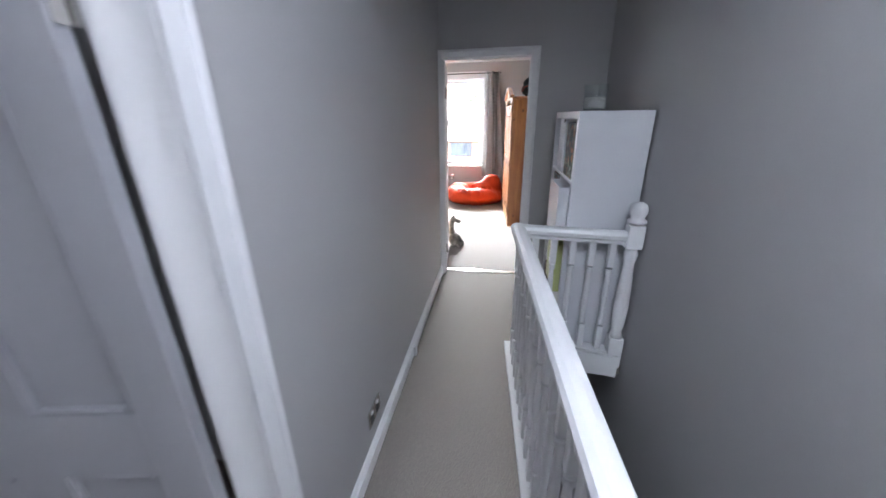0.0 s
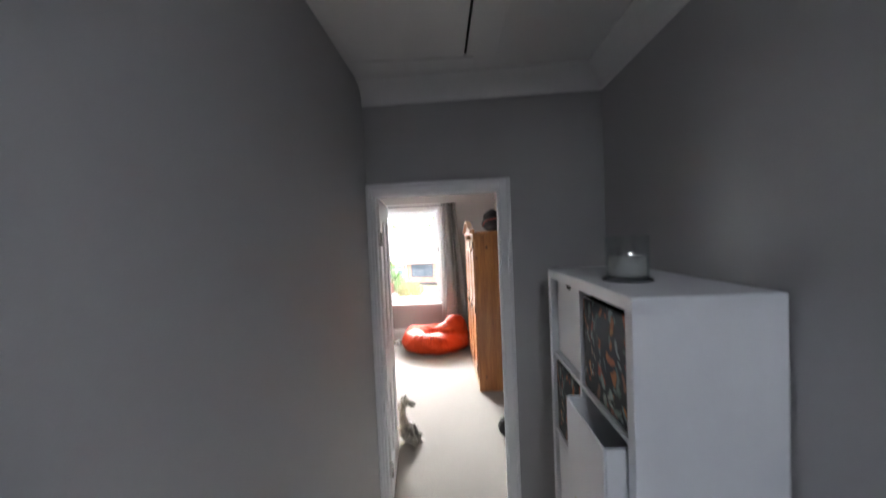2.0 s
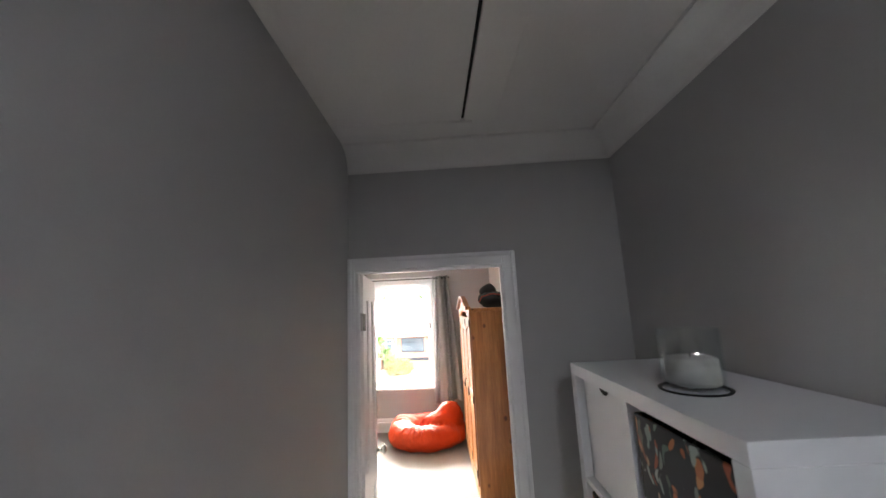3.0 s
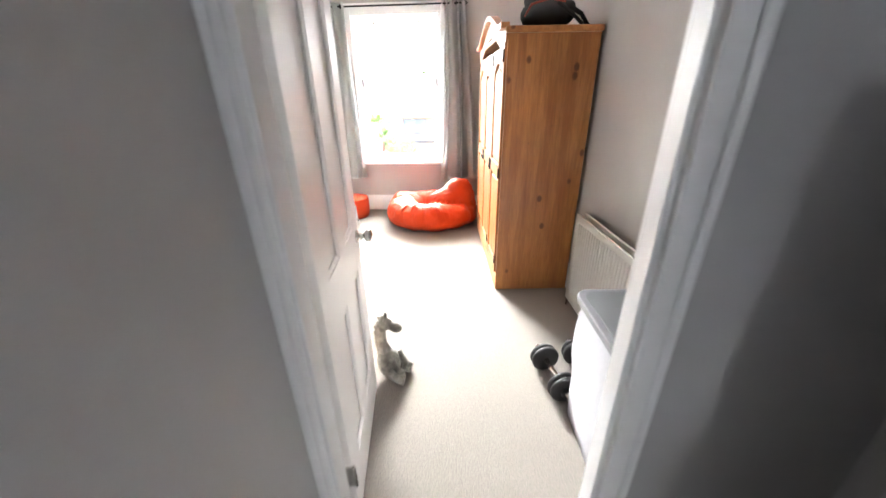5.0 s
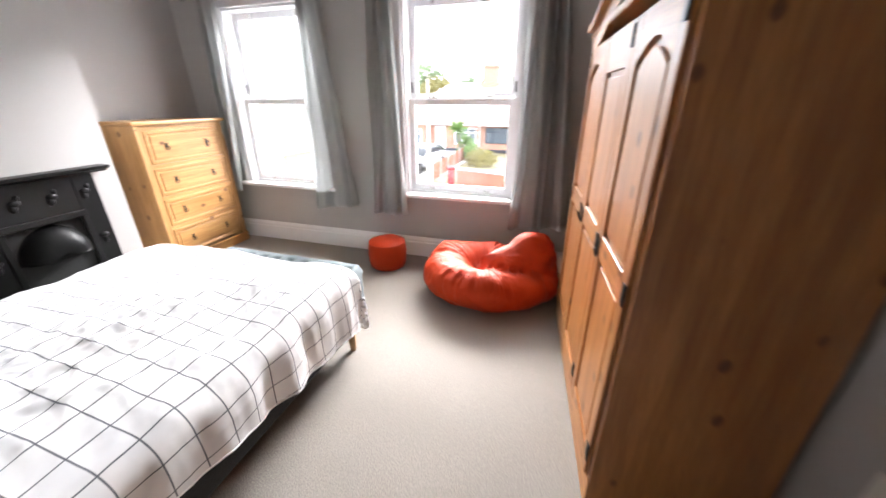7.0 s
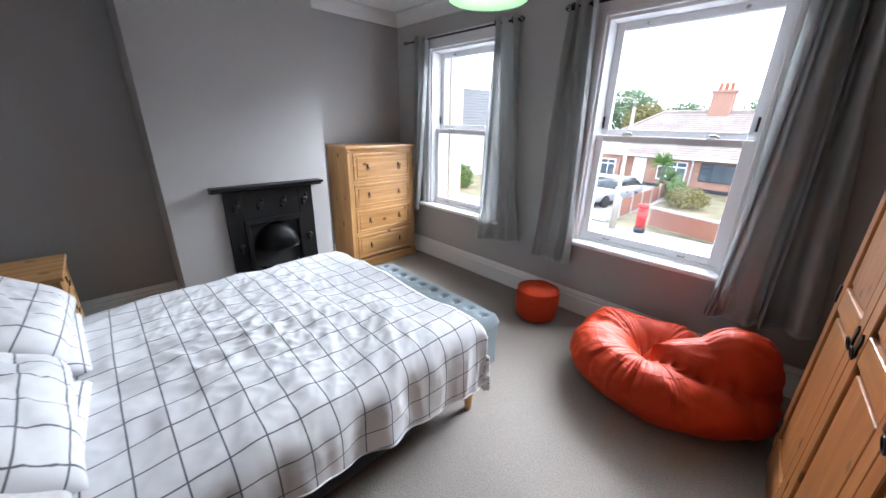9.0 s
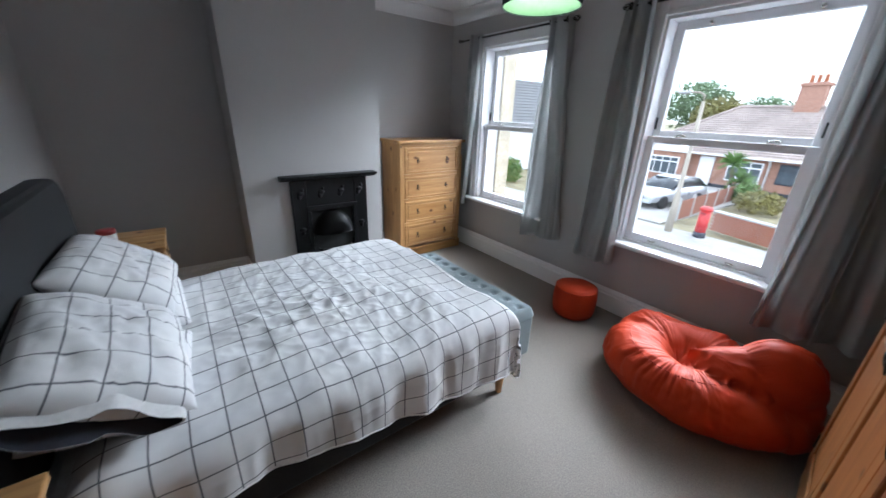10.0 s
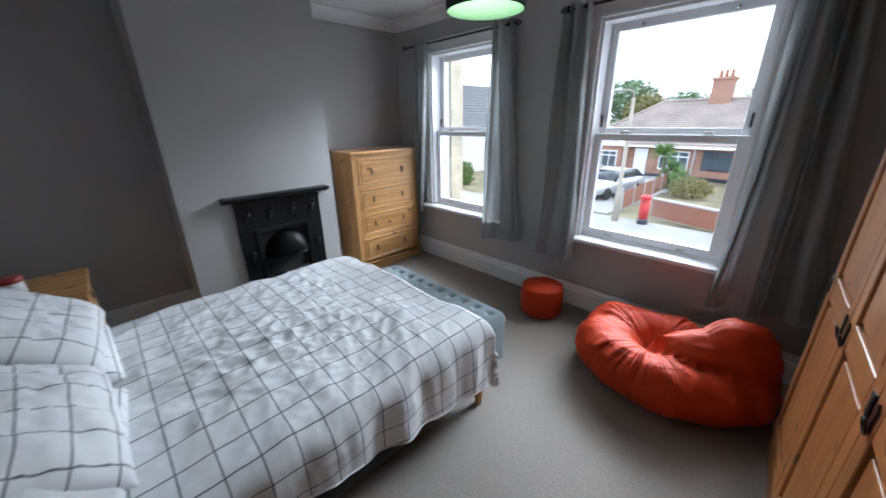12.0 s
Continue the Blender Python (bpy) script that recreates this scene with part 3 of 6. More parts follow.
part("handrail", handrail((0, -2.7), (0, 0.034)), M_WHITE, bal)
part("handrail", handrail((0.03, -0.005), (0.615, -0.11)), M_WHITE, bal)
part("base_rail", box(-0.045, -2.63, 0, 0.03, 0.035, 0.03, 0.004), M_WHITE, bal)
part("base_rail", prism([(0.03, -0.042), (0.62, -0.147), (0.62, -0.072), (0.03, 0.033)], "z", 0.07, 0.1), M_WHITE, bal)
part("fascia", prism([(0.03, -0.066), (0.64, -0.175), (0.64, -0.153), (0.03, -0.044)], "z", -0.06, 0.085), M_WHITE, bal)
part("kerb", prism([(0.034, -0.041), (0.62, -0.145), (0.62, -0.074), (0.034, 0.03)], "z", -0.002, 0.069), M_WHITE, bal)
part("fascia", box(0.03, -2.63, -0.2, 0.05, -0.06, -0.002, 0.004), M_WHITE, bal)
sp = [(0.019, 0.03), (0.019, 0.2), (0.0215, 0.215), (0.014, 0.228), (0.02, 0.243), (0.0125, 0.262), (0.017, 0.36), (0.0185, 0.42), (0.017, 0.48), (0.0125, 0.575), (0.02, 0.592), (0.014, 0.607), (0.0215, 0.62), (0.019, 0.635), (0.019, 0.79)]


def spindle(foot):
    """A turned spindle with square ends, from its foot up to the handrail."""
    k = (0.791 - foot) / 0.761
    at = lambda z: 0.791 - (0.791 - z) * k
    bm = lathe([(radius, at(z)) for radius, z in sp[2:-2]], 10)
    box(-0.018, -0.018, foot, 0.018, 0.018, at(0.205), 0.003, bm=bm, segments=1)
    box(-0.018, -0.018, at(0.63), 0.018, 0.018, 0.791, 0.003, bm=bm, segments=1)
    me = bpy.data.meshes.new("spindle")
    bm.to_mesh(me)
    bm.free()
    me.materials.append(M_WHITE)
    return me


me = spindle(0.03)
for i in range(24):
    o = new("spindle", me)
    o.parent = bal
    o.location = (0, -0.1 - 0.108 * i, 0)
me = spindle(0.1)
for i in range(5):
    o = new("spindle", me)
    o.parent = bal
    o.location = (0.105 + 0.105 * i, -0.0187 * (i + 1), 0)
# half newel at the wall
nw = thing("newel_post", "white gloss newel post with a rounded cap against the wall", "newel post", pose(1.301, -1.206, 0))
nw.scale = (1, 1, 1.03)
part("post", box(-0.042, -0.042, 0.0, 0.042, 0.042, 0.2, 0.005), M_WHITE, nw)
part("turned_shaft", lathe([(0.04, 0.2), (0.028, 0.24), (0.036, 0.3), (0.041, 0.4), (0.036, 0.55), (0.027, 0.67), (0.038, 0.73), (0.03, 0.77)], 18), M_WHITE, nw)
part("head_block", box(-0.042, -0.042, 0.77, 0.042, 0.042, 0.9, 0.005), M_WHITE, nw)
part("cap", lathe([(0.03, 0.9), (0.05, 0.912), (0.05, 0.925), (0.032, 0.935), (0.044, 0.96), (0.046, 0.985), (0.038, 1.008), (0.02, 1.02), (0.002, 1.023)], 20), M_WHITE, nw)

# shelving unit at the end of the landing
SX0, SX1, SY0, SY1, SZ = 0.955, 1.335, -1.105, -0.29, 1.515
SHELF = pose(SX0, SY0, 0, 0, 0, 2)
shelf = thing("cube_shelf", "white cube shelving unit with boxes in its compartments", "shelf unit", SHELF)
sd, sw = SX1 - SX0, SY1 - SY0
t_ = 0.04
cw, chh = (sw - 2 * t_ - 0.016) / 2, (SZ - 2 * t_ - 3 * 0.016) / 4
part("side_panel", box(0, 0, 0, sd, t_, SZ - t_, 0.0015), M_SHELF, shelf)
part("side_panel", box(0, sw - t_, 0, sd, sw, SZ - t_, 0.0015), M_SHELF, shelf)
part("top_panel", box(0, 0, SZ - t_ + 0.0005, sd, sw, SZ, 0.0015), M_SHELF, shelf)
part("bottom_panel", box(0, t_, 0, sd, sw - t_, t_, 0.0015), M_SHELF, shelf)
part("divider", box(0.004, t_ + cw, t_, sd, t_ + cw + 0.016, SZ - t_), M_SHELF, shelf)
for r in range(1, 4):
    z = t_ + r * chh + (r - 1) * 0.016
    for c in (0, 1):
        y = t_ + c * (cw + 0.016)
        part("shelf_board", box(0.004, y, z, sd, y + cw, z + 0.016), M_SHELF, shelf)
part("back_panel", box(sd - 0.004, t_, t_, sd - 0.001, sw - t_, SZ - t_), M_SHELF, shelf)


def cell(r, c):
    """Lower near corner of a compartment: row from the top, column from the stairs."""
    return SY0 + t_ + c * (cw + 0.016), t_ + (3 - r) * (chh + 0.016)


def storage_box(r, c, mat, label, out=0.0, w=0.325, h=0.325):
    y, z = cell(r, c)
    b = thing("storage_box", label, "storage box", SHELF @ pose(0.012 - out, y - SY0 + (cw - w) / 2, z + 0.0008), "boxes in the cube shelf")
    part("front_panel", box(0, 0, 0, 0.008, w, h, 0.003, segments=1), mat, b)
    part("back_panel", box(0.342, 0, 0, 0.35, w, h, 0.003, segments=1), mat, b)
    part("side_panel", box(0.008, 0, 0, 0.342, 0.006, h), mat, b)
    part("side_panel", box(0.008, w - 0.006, 0, 0.342, w, h), mat, b)
    part("base_panel", box(0.008, 0.006, 0, 0.342, w - 0.006, 0.006), mat, b)
    return b


y, z = cell(0, 1)
ins = thing("door_insert", "white door insert closing a compartment of the shelf", "cabinet door", SHELF @ pose(0.03, y - SY0 + 0.003, z + 0.001), "boxes in the cube shelf")
part("door_panel", box(0, 0, 0, 0.016, cw - 0.006, chh - 0.006, 0.002), M_SHELF, ins)
part("finger_hole", prism([(cw / 2 + 0.035 * math.cos(k * 0.31416), chh - 0.008 - 0.024 * math.sin(k * 0.31416)) for k in range(11)], "x", -0.0015, 0.001), M_DARK, ins, "dark half-round finger hole")
part("hinge_plate", box(0.016, 0.004, chh * 0.2, 0.03, 0.012, chh * 0.2 + 0.05), M_CHROME, ins)
storage_box(0, 0, M_FLORAL, "dark floral printed storage box in the shelf")
storage_box(1, 1, M_FLORAL, "dark floral printed storage box in the shelf")
storage_box(1, 0, M_SHELF, "white storage box pulled partly out of the shelf", 0.07)
storage_box(2, 0, M_GREENSTRIPE, "green and cream striped storage box in the shelf", 0.05)
storage_box(2, 1, M_SHELF, "white storage box in the shelf")
storage_box(3, 0, M_SHELF, "white storage box in the shelf")
storage_box(3, 1, M_FLORAL, "dark floral printed storage box in the shelf")
cand = thing("candle_jar", "clear glass jar holding a white candle on the shelf", "candle", pose(1.09, -0.77, SZ))
part("glass_jar", lathe([(0.06, 0.001), (0.068, 0.004), (0.07, 0.15), (0.066, 0.15), (0.064, 0.014), (0.001, 0.012)], 32, cap=False), M_VASE, cand, smooth=True)
part("candle", lathe([(0.055, 0.014), (0.058, 0.018), (0.058, 0.075), (0.05, 0.08), (0.004, 0.077)], 24), M_WAX, cand)
part("wick", tube([(0, 0, 0.075), (0.001, 0, 0.092)], 0.0012, 6), M_DARK, cand)
part("tray", lathe([(0.07, 0.0), (0.078, 0.0), (0.08, 0.004), (0.072, 0.004)], 28, cap=False), M_BLACKMETAL, cand)
# socket on the landing wall and door stop
so = thing("wall_socket", "brushed metal double socket low on the landing wall", "socket", LEFT @ pose(0, -2.05, 0.23))
part("plate", box(0.0, -0.073, -0.043, 0.006, 0.073, 0.043, 0.002), M_CHROME, so)
for d in (-0.035, 0.035):
    part("switch", box(0.006, d - 0.008, 0.015, 0.01, d + 0.008, 0.03, 0.001), M_WHITE, so)
    part("outlet", box(0.006, d - 0.018, -0.03, 0.0075, d + 0.018, 0.008, 0.001), M_DARK, so)
st = thing("cable_clip", "small white plastic cable box on the skirting", "cable box", LEFT @ pose(0.018, -1.33, 0.0))
part("body", box(0.0, -0.025, 0.002, 0.018, 0.025, 0.075, 0.006), M_WHITE, st)

# ---------------------------------------------------------------- bedroom shell
bm = bmesh.new()
wx = [ALC - 0.2]
for xl, xr in sorted(WINDOWS):
    wx += [xl - 0.1, xr + 0.1]
wx.append(1.45)
OZ0, OZ1 = 0.617, 2.142
for i in range(0, len(wx), 2):
    box(wx[i], FAR, -3.2, wx[i + 1], FAR + 0.3, 2.8, bm=bm)
for i in range(1, len(wx) - 1, 2):
    box(wx[i], FAR, -3.2, wx[i + 1], FAR + 0.3, OZ0, bm=bm)
    box(wx[i], FAR, OZ1, wx[i + 1], FAR + 0.3, 2.8, bm=bm)
structure("wall_windows", bm, M_WALL, "warm grey painted wall with two sash windows", "wall")
p0, p1 = party(ROOM), party(FAR)
structure("wall_party", prism([(p0, ROOM), (p0 + 0.2, ROOM), (1.52, FAR), (p1, FAR)], "z", -0.22, 2.7), M_WALL, "warm grey painted wall behind the wardrobe and radiator", "wall")
structure("wall_alcove", box(ALC - 0.2, 0.0, -0.22, ALC, FAR, 2.7), M_WALL, "warm grey painted alcove wall", "wall")
structure("wall_bed", prism([(ALC, back(ALC)), (ALC, 0.0), (-0.141, 0.0), (-0.141, back(-0.141))], "z", -0.22, 2.7), M_WALL, "warm grey painted wall behind the bed", "wall")
structure("wall_door_side", prism([(-0.139, ROOM + 0.0005), (DX0 - 0.043, ROOM + 0.0005), (DX0 - 0.043, ROOM + 0.0035), (-0.139, back(-0.139))], "z", 0, RC), M_WALL, "narrow strip of grey wall beside the door", "wall")
structure("wall_door_room_face", prism([(DX1 + 0.033, ROOM + 0.0005), (p0, ROOM + 0.0005), (p0, ROOM + 0.0035), (DX1 + 0.033, ROOM + 0.0035)], "z", 0, RC), M_WALL, "warm grey painted wall beside the doorway", "wall")
bm = box(BREAST - 0.45, CB0, 0, BREAST, CB1, RC)
structure("chimney_breast", bm, M_WALL, "pale grey painted chimney breast", "chimney breast")
structure("ceiling_bedroom", box(ALC - 0.2, 0.0, RC, 1.5, FAR + 0.1, RC + 0.06), M_CEIL, "white painted bedroom ceiling", "ceiling")
bm = cove((ALC, FAR), (p1, FAR), (0, -1), RC, 0.105)
join(bm, cove((p0, ROOM), (p1, FAR), (-math.cos(radians(TURN)), -math.sin(radians(TURN))), RC, 0.105))
join(bm, cove((ALC, CB1), (ALC, FAR), (1, 0), RC, 0.105))
join(bm, cove((BREAST, CB0), (BREAST, CB1), (1, 0), RC, 0.105))
join(bm, cove((ALC, back(ALC)), (ALC, CB0), (1, 0), RC, 0.105))
join(bm, cove((ALC, CB1), (BREAST, CB1), (0, 1), RC, 0.105))
join(bm, cove((ALC, CB0), (BREAST, CB0), (0, -1), RC, 0.105))
join(bm, cove((ALC, back(ALC)), (0, back(0)), (0.085, 0.996), RC, 0.105))
structure("coving_bedroom", bm, M_CEIL, "white curved coving round the bedroom ceiling", "coving")
structure("baseboard_window_wall", skirting([(ALC, FAR), (p1, FAR)], 0.19, 0.022), M_WHITE, "tall white moulded skirting under the windows", "skirting")
structure("baseboard_party_wall", skirting([(p1, FAR), (p0, ROOM + 0.004)], 0.19, 0.022), M_WHITE, "tall white moulded skirting beside the wardrobe", "skirting")
structure("baseboard_chimney", skirting([(ALC, back(ALC)), (ALC, CB0), (BREAST, CB0), (BREAST, 1.71)], 0.19, 0.022), M_WHITE, "white moulded skirting at the chimney breast", "skirting")
structure("baseboard_alcove", skirting([(BREAST, 2.43), (BREAST, CB1), (ALC, CB1), (ALC, FAR)], 0.19, 0.022), M_WHITE, "white moulded skirting in the alcove", "skirting")
structure("baseboard_bed_wall", skirting([(-0.14, back(-0.14)), (ALC, back(ALC))], 0.19, 0.022), M_WHITE, "white moulded skirting behind the bed", "skirting")
structure("brick_reveal", box(-2.66, FAR + 0.31, 0.5, -2.605, FAR + 0.5, 2.3), M_YBRICK, "buff brick pier outside the window", "brickwork")


def sash_window(name, xl, xr, label):
    w = thing(name, label, "window", pose((xl + xr) / 2, FAR, 0))
    w["kind"] = "structure"
    hw = (xr - xl) / 2
    # box frame lining the opening
    bm = bmesh.new()
    for sgn in (-1, 1):
        a, b_ = sorted((sgn * (hw + 0.1), sgn * (hw + 0.052)))
        box(a, -0.004, OZ0, b_, 0.2, OZ1, bm=bm)
    box(-hw - 0.052, -0.004, WZ1 + 0.05, hw + 0.052, 0.2, OZ1, bm=bm)
    box(-hw - 0.052, 0.03, OZ0, hw + 0.052, 0.2, WZ0 - 0.055, bm=bm)
    part("window_frame", bm, M_UPVC, w)
    # casing
    cz, co = 2.243, hw + 0.165
    bm = bmesh.new()
    for a, b_, c, d in ((-co, OZ0, -hw - 0.07, cz), (hw + 0.07, OZ0, co, cz), (-hw - 0.07, WZ1 + 0.07, hw + 0.07, cz)):
        box(a, -0.02, b_, c, 0.0, d, 0.004, bm=bm)
    for a, b_, c, d in ((-co, OZ0, -co + 0.035, cz), (co - 0.035, OZ0, co, cz), (-co + 0.035, cz - 0.035, co - 0.035, cz)):
        box(a, -0.034, b_, c, -0.019, d, 0.006, bm=bm)
    for a, b_, c, d in ((-hw - 0.095, OZ0, -hw - 0.07, WZ1 + 0.095), (hw + 0.07, OZ0, hw + 0.095, WZ1 + 0.095), (-hw - 0.07, WZ1 + 0.07, hw + 0.07, WZ1 + 0.095)):
        box(a, -0.029, b_, c, -0.019, d, 0.004, bm=bm)
    part("casing", bm, M_WHITE, w, "white moulded casing")
    part("window_sill", prism([(-0.085, OZ0 - 0.028), (0.1, OZ0 - 0.028), (0.1, OZ0 + 0.004), (-0.08, OZ0 + 0.004), (-0.09, OZ0 - 0.006), (-0.09, OZ0 - 0.02)], "x", -co - 0.02, co + 0.02, 0.003), M_WHITE, w, "white window board")
    # sashes: (y, z0 of glass, z1 of glass, bottom rail, top rail)
    for nm, y, z0, z1, lo, hi in (("lower_sash", 0.07, WZ0, WZM, 0.055, 0.045), ("upper_sash", 0.14, WZM + 0.085, WZ1, 0.042, 0.05)):
        bm = bmesh.new()
        for sgn in (-1, 1):
            a, b_ = sorted((sgn * hw, sgn * (hw + 0.05)))
            box(a, y - 0.02, z0 - lo, b_, y + 0.02, z1 + hi, 0.003, bm=bm, segments=1)
        box(-hw, y - 0.02, z0 - lo, hw, y + 0.02, z0, 0.003, bm=bm, segments=1)
        box(-hw, y - 0.02, z1, hw, y + 0.02, z1 + hi, 0.003, bm=bm, segments=1)
        s = part(nm, bm, M_UPVC, w)
        g = part("pane", box(-hw, y - 0.004, z0, hw, y + 0.004, z1), M_GLASS, s)
        g.visible_shadow = False
    # fittings
    for x in (-hw * 0.62, hw * 0.62):
        bm = box(x - 0.03, 0.062, WZM + 0.045, x + 0.03, 0.1, WZM + 0.052, 0.002)
        join(bm, tube([(x - 0.026, 0.075, WZM + 0.058), (x, 0.07, WZM + 0.064), (x + 0.03, 0.08, WZM + 0.058)], 0.006, 8))
        part("sash_catch", bm, M_CHROME, w, "dark metal sash catch")
        bm = tube([(x - 0.022, 0.058, WZ0 - 0.03), (x - 0.02, 0.04, WZ0 - 0.034), (x + 0.02, 0.04, WZ0 - 0.034), (x + 0.022, 0.058, WZ0 - 0.03)], 0.005, 8)
        box(x - 0.03, 0.056, WZ0 - 0.04, x + 0.03, 0.061, WZ0 - 0.018, 0.002, bm=bm)
        part("sash_lift", bm, M_CHROME, w, "small metal sash lift")
        bm = lathe([(0.012, 0), (0.012, 0.008), (0.006, 0.012)], 12, pose(x, 0.105, WZ1 + 0.02, 90, 0, 0))
        part("sash_hook", bm, M_CHROME, w)
    for sgn in (-1, 1):
        part("sash_stop", box(sgn * (hw + 0.035) - 0.007, 0.098, WZM + 0.09, sgn * (hw + 0.035) + 0.007, 0.106, WZM + 0.17, 0.003), M_BLACKMETAL, w, "dark travel stop")
        part("sash_groove", box(sgn * (hw + 0.06) - 0.006, 0.07, WZM + 0.05, sgn * (hw + 0.06) + 0.006, 0.095, WZ1 - 0.05), M_DARK, w, "dark sash channel")
    return w


sash_window("window_1", *WINDOWS[1], "white sash window beside the chest of drawers")
sash_window("window_2", *WINDOWS[0], "white sash window beside the wardrobe")

# ---------------------------------------------------------------- curtains and rods


def rod(name, x0, x1, z=2.205, y=FAR - 0.09):
    r = thing(name, "black metal curtain rod with wire-cage finials", "curtain rod", pose(x0, y, z), "curtain rods")
    L = x1 - x0
    part("pole", tube([(0.05, 0, 0), (L - 0.05, 0, 0)], 0.0085), M_BLACKMETAL, r)
    for x, s in ((0.05, -1), (L - 0.05, 1)):
        bm = lathe([(0.012, 0), (0.012, 0.012)], 12, pose(x, 0, 0, 0, 90 * s, 0))
        for k in range(5):
            a0 = 6.28318 * k / 5
            join(bm, tube([(x + s * (0.01 + 0.055 * u), 0.02 * math.sin(3.1416 * u) * math.cos(a0 + 2.2 * u), 0.02 * math.sin(3.1416 * u) * math.sin(a0 + 2.2 * u)) for u in [i / 8 for i in range(9)]], 0.0032, 6))
        part("finial", bm, M_BLACKMETAL, r, "twisted wire finial")
    for x in (0.14, L - 0.14):
        bm = box(x - 0.006, -0.012, -0.006, x + 0.006, 0.09, 0.006)
        box(x - 0.012, 0.084, -0.03, x + 0.012, 0.0895, 0.03, bm=bm)
        part("bracket", bm, M_BLACKMETAL, r)
    return r


rod("curtain_rod", -2.895, -1.48)
rod("curtain_rod", -1.125, 0.35)


def curtain(top, bottom, z0, folds, seed, label, sweep=0.0, tilt=0.0):
    """A hanging pleated cloth: x-range at the rod, x-range at the hem; folds: number of pleats."""
    c = thing("curtain", label, "curtain", pose(0, FAR - 0.1, 0), "grey curtains")
    rnd = random.Random(seed)
    ph = [rnd.uniform(-0.5, 0.5) for _ in range(folds + 2)]
    nu, nv = folds * 14, 46
    ztop = 2.235

    def at(i, j, off=0.0):
        u, v = i / nu, j / nv
        z = ztop + (z0 + tilt * (u - 0.5) - ztop) * v
        s = v ** 1.15
        xa, xb = top[0] + (bottom[0] - top[0]) * s, top[1] + (bottom[1] - top[1]) * s
        wob = 0.035 * math.sin(3.1 * v + ph[int(u * folds)]) * s
        x = xa + (xb - xa) * (u + 0.25 / folds * math.sin(2 * 3.14159 * u * folds * 0.5 + 2 * v)) + wob * 0.4
        deep = 0.062 * (1 - 0.2 * v) * (0.7 + 0.3 * math.sin(5 * u + seed))
        a = 2 * 3.14159 * (u * folds + 0.12 * math.sin(4 * v + seed))
        y = deep * math.sin(a) + 0.012 * math.sin(2.3 * a + 3 * v) * v - sweep * v * v
        y += 0.018 * noise.noise(Vector((u * 3 + seed, v * 4, 0.3))) * (0.3 + v)
        return (x, y + off, z)
    bm = sheet(nu, nv, at)
    bmesh.ops.solidify(bm, geom=list(bm.faces), thickness=0.003)
    part("cloth", bm, M_CURTAIN, c, smooth=True)
    for k in range(folds):
        u = (k + 0.5) / folds
        x = top[0] + (top[1] - top[0]) * u
        bm = lathe([(0.016, -0.004), (0.023, -0.004), (0.023, 0.004), (0.016, 0.004), (0.016, -0.004)], 16, pose(x, 0, 2.205, 0, 90, 0), cap=False)
        part("eyelet", bm, M_BLACKMETAL, c, "dark metal eyelet")
    return c


curtain((-2.69, -2.54), (-2.80, -2.66), 0.53, 3, 1, "grey lined curtain hanging beside the chest of drawers")
curtain((-1.76, -1.52), (-1.82, -1.29), 0.45, 3, 2, "grey lined curtain drawn aside and flaring to its hem", 0.01, 0.09)
curtain((-1.11, -0.91), (-1.22, -0.81), 0.43, 3, 3, "grey lined curtain drawn aside between the windows", 0.01, 0.02)
curtain((0.10, 0.34), (0.03, 0.50), 0.42, 4, 4, "grey lined curtain hanging beside the wardrobe", 0.05, 0.05)

# ---------------------------------------------------------------- pendant lamp
pl = thing("pendant_lamp", "dark green drum lampshade with a lit bulb hanging from the ceiling", "ceiling lamp", pose(-0.985, 2.645, 0.045))
part("shade", lathe([(0.193, 1.972), (0.195, 1.972), (0.195, 2.2), (0.193, 2.2)], 48, cap=False), M_SHADE_OUT, pl, smooth=False)
part("shade_lining", lathe([(0.1925, 2.199), (0.1915, 2.199), (0.1915, 1.973), (0.1925, 1.973)], 48, cap=False), M_SHADE_IN, pl, "pale green lining")
bm = tube([(0.192 * math.cos(a), 0.192 * math.sin(a), 1.974) for a in [k * 6.28318 / 48 for k in range(49)]], 0.003, 6)
part("rim", bm, M_SHADE_OUT, pl)
bm = bmesh.new()
for k in range(3):
    a = k * 2.0944
    join(bm, tube([(0.02 * math.cos(a), 0.02 * math.sin(a), 2.165), (0.192 * math.cos(a), 0.192 * math.sin(a), 2.185)], 0.002, 6))
part("spider", bm, M_BLACKMETAL, pl)
part("bulb", lathe([(0.012, 2.12), (0.03, 2.085), (0.034, 2.06), (0.028, 2.035), (0.012, 2.022), (0.001, 2.02)][::-1], 18), M_BULB, pl, "lit white bulb", True).visible_shadow = False
part("lamp_holder", lathe([(0.018, 2.115), (0.018, 2.16), (0.008, 2.17)], 14), M_WHITE, pl)
part("cord", tube([(0, 0, 2.165), (0, 0, 2.42)], 0.003, 8), M_WHITE, pl)
part("ceiling_rose", lathe([(0.045, 2.415), (0.05, 2.43), (0.05, 2.45)], 24), M_WHITE, pl)

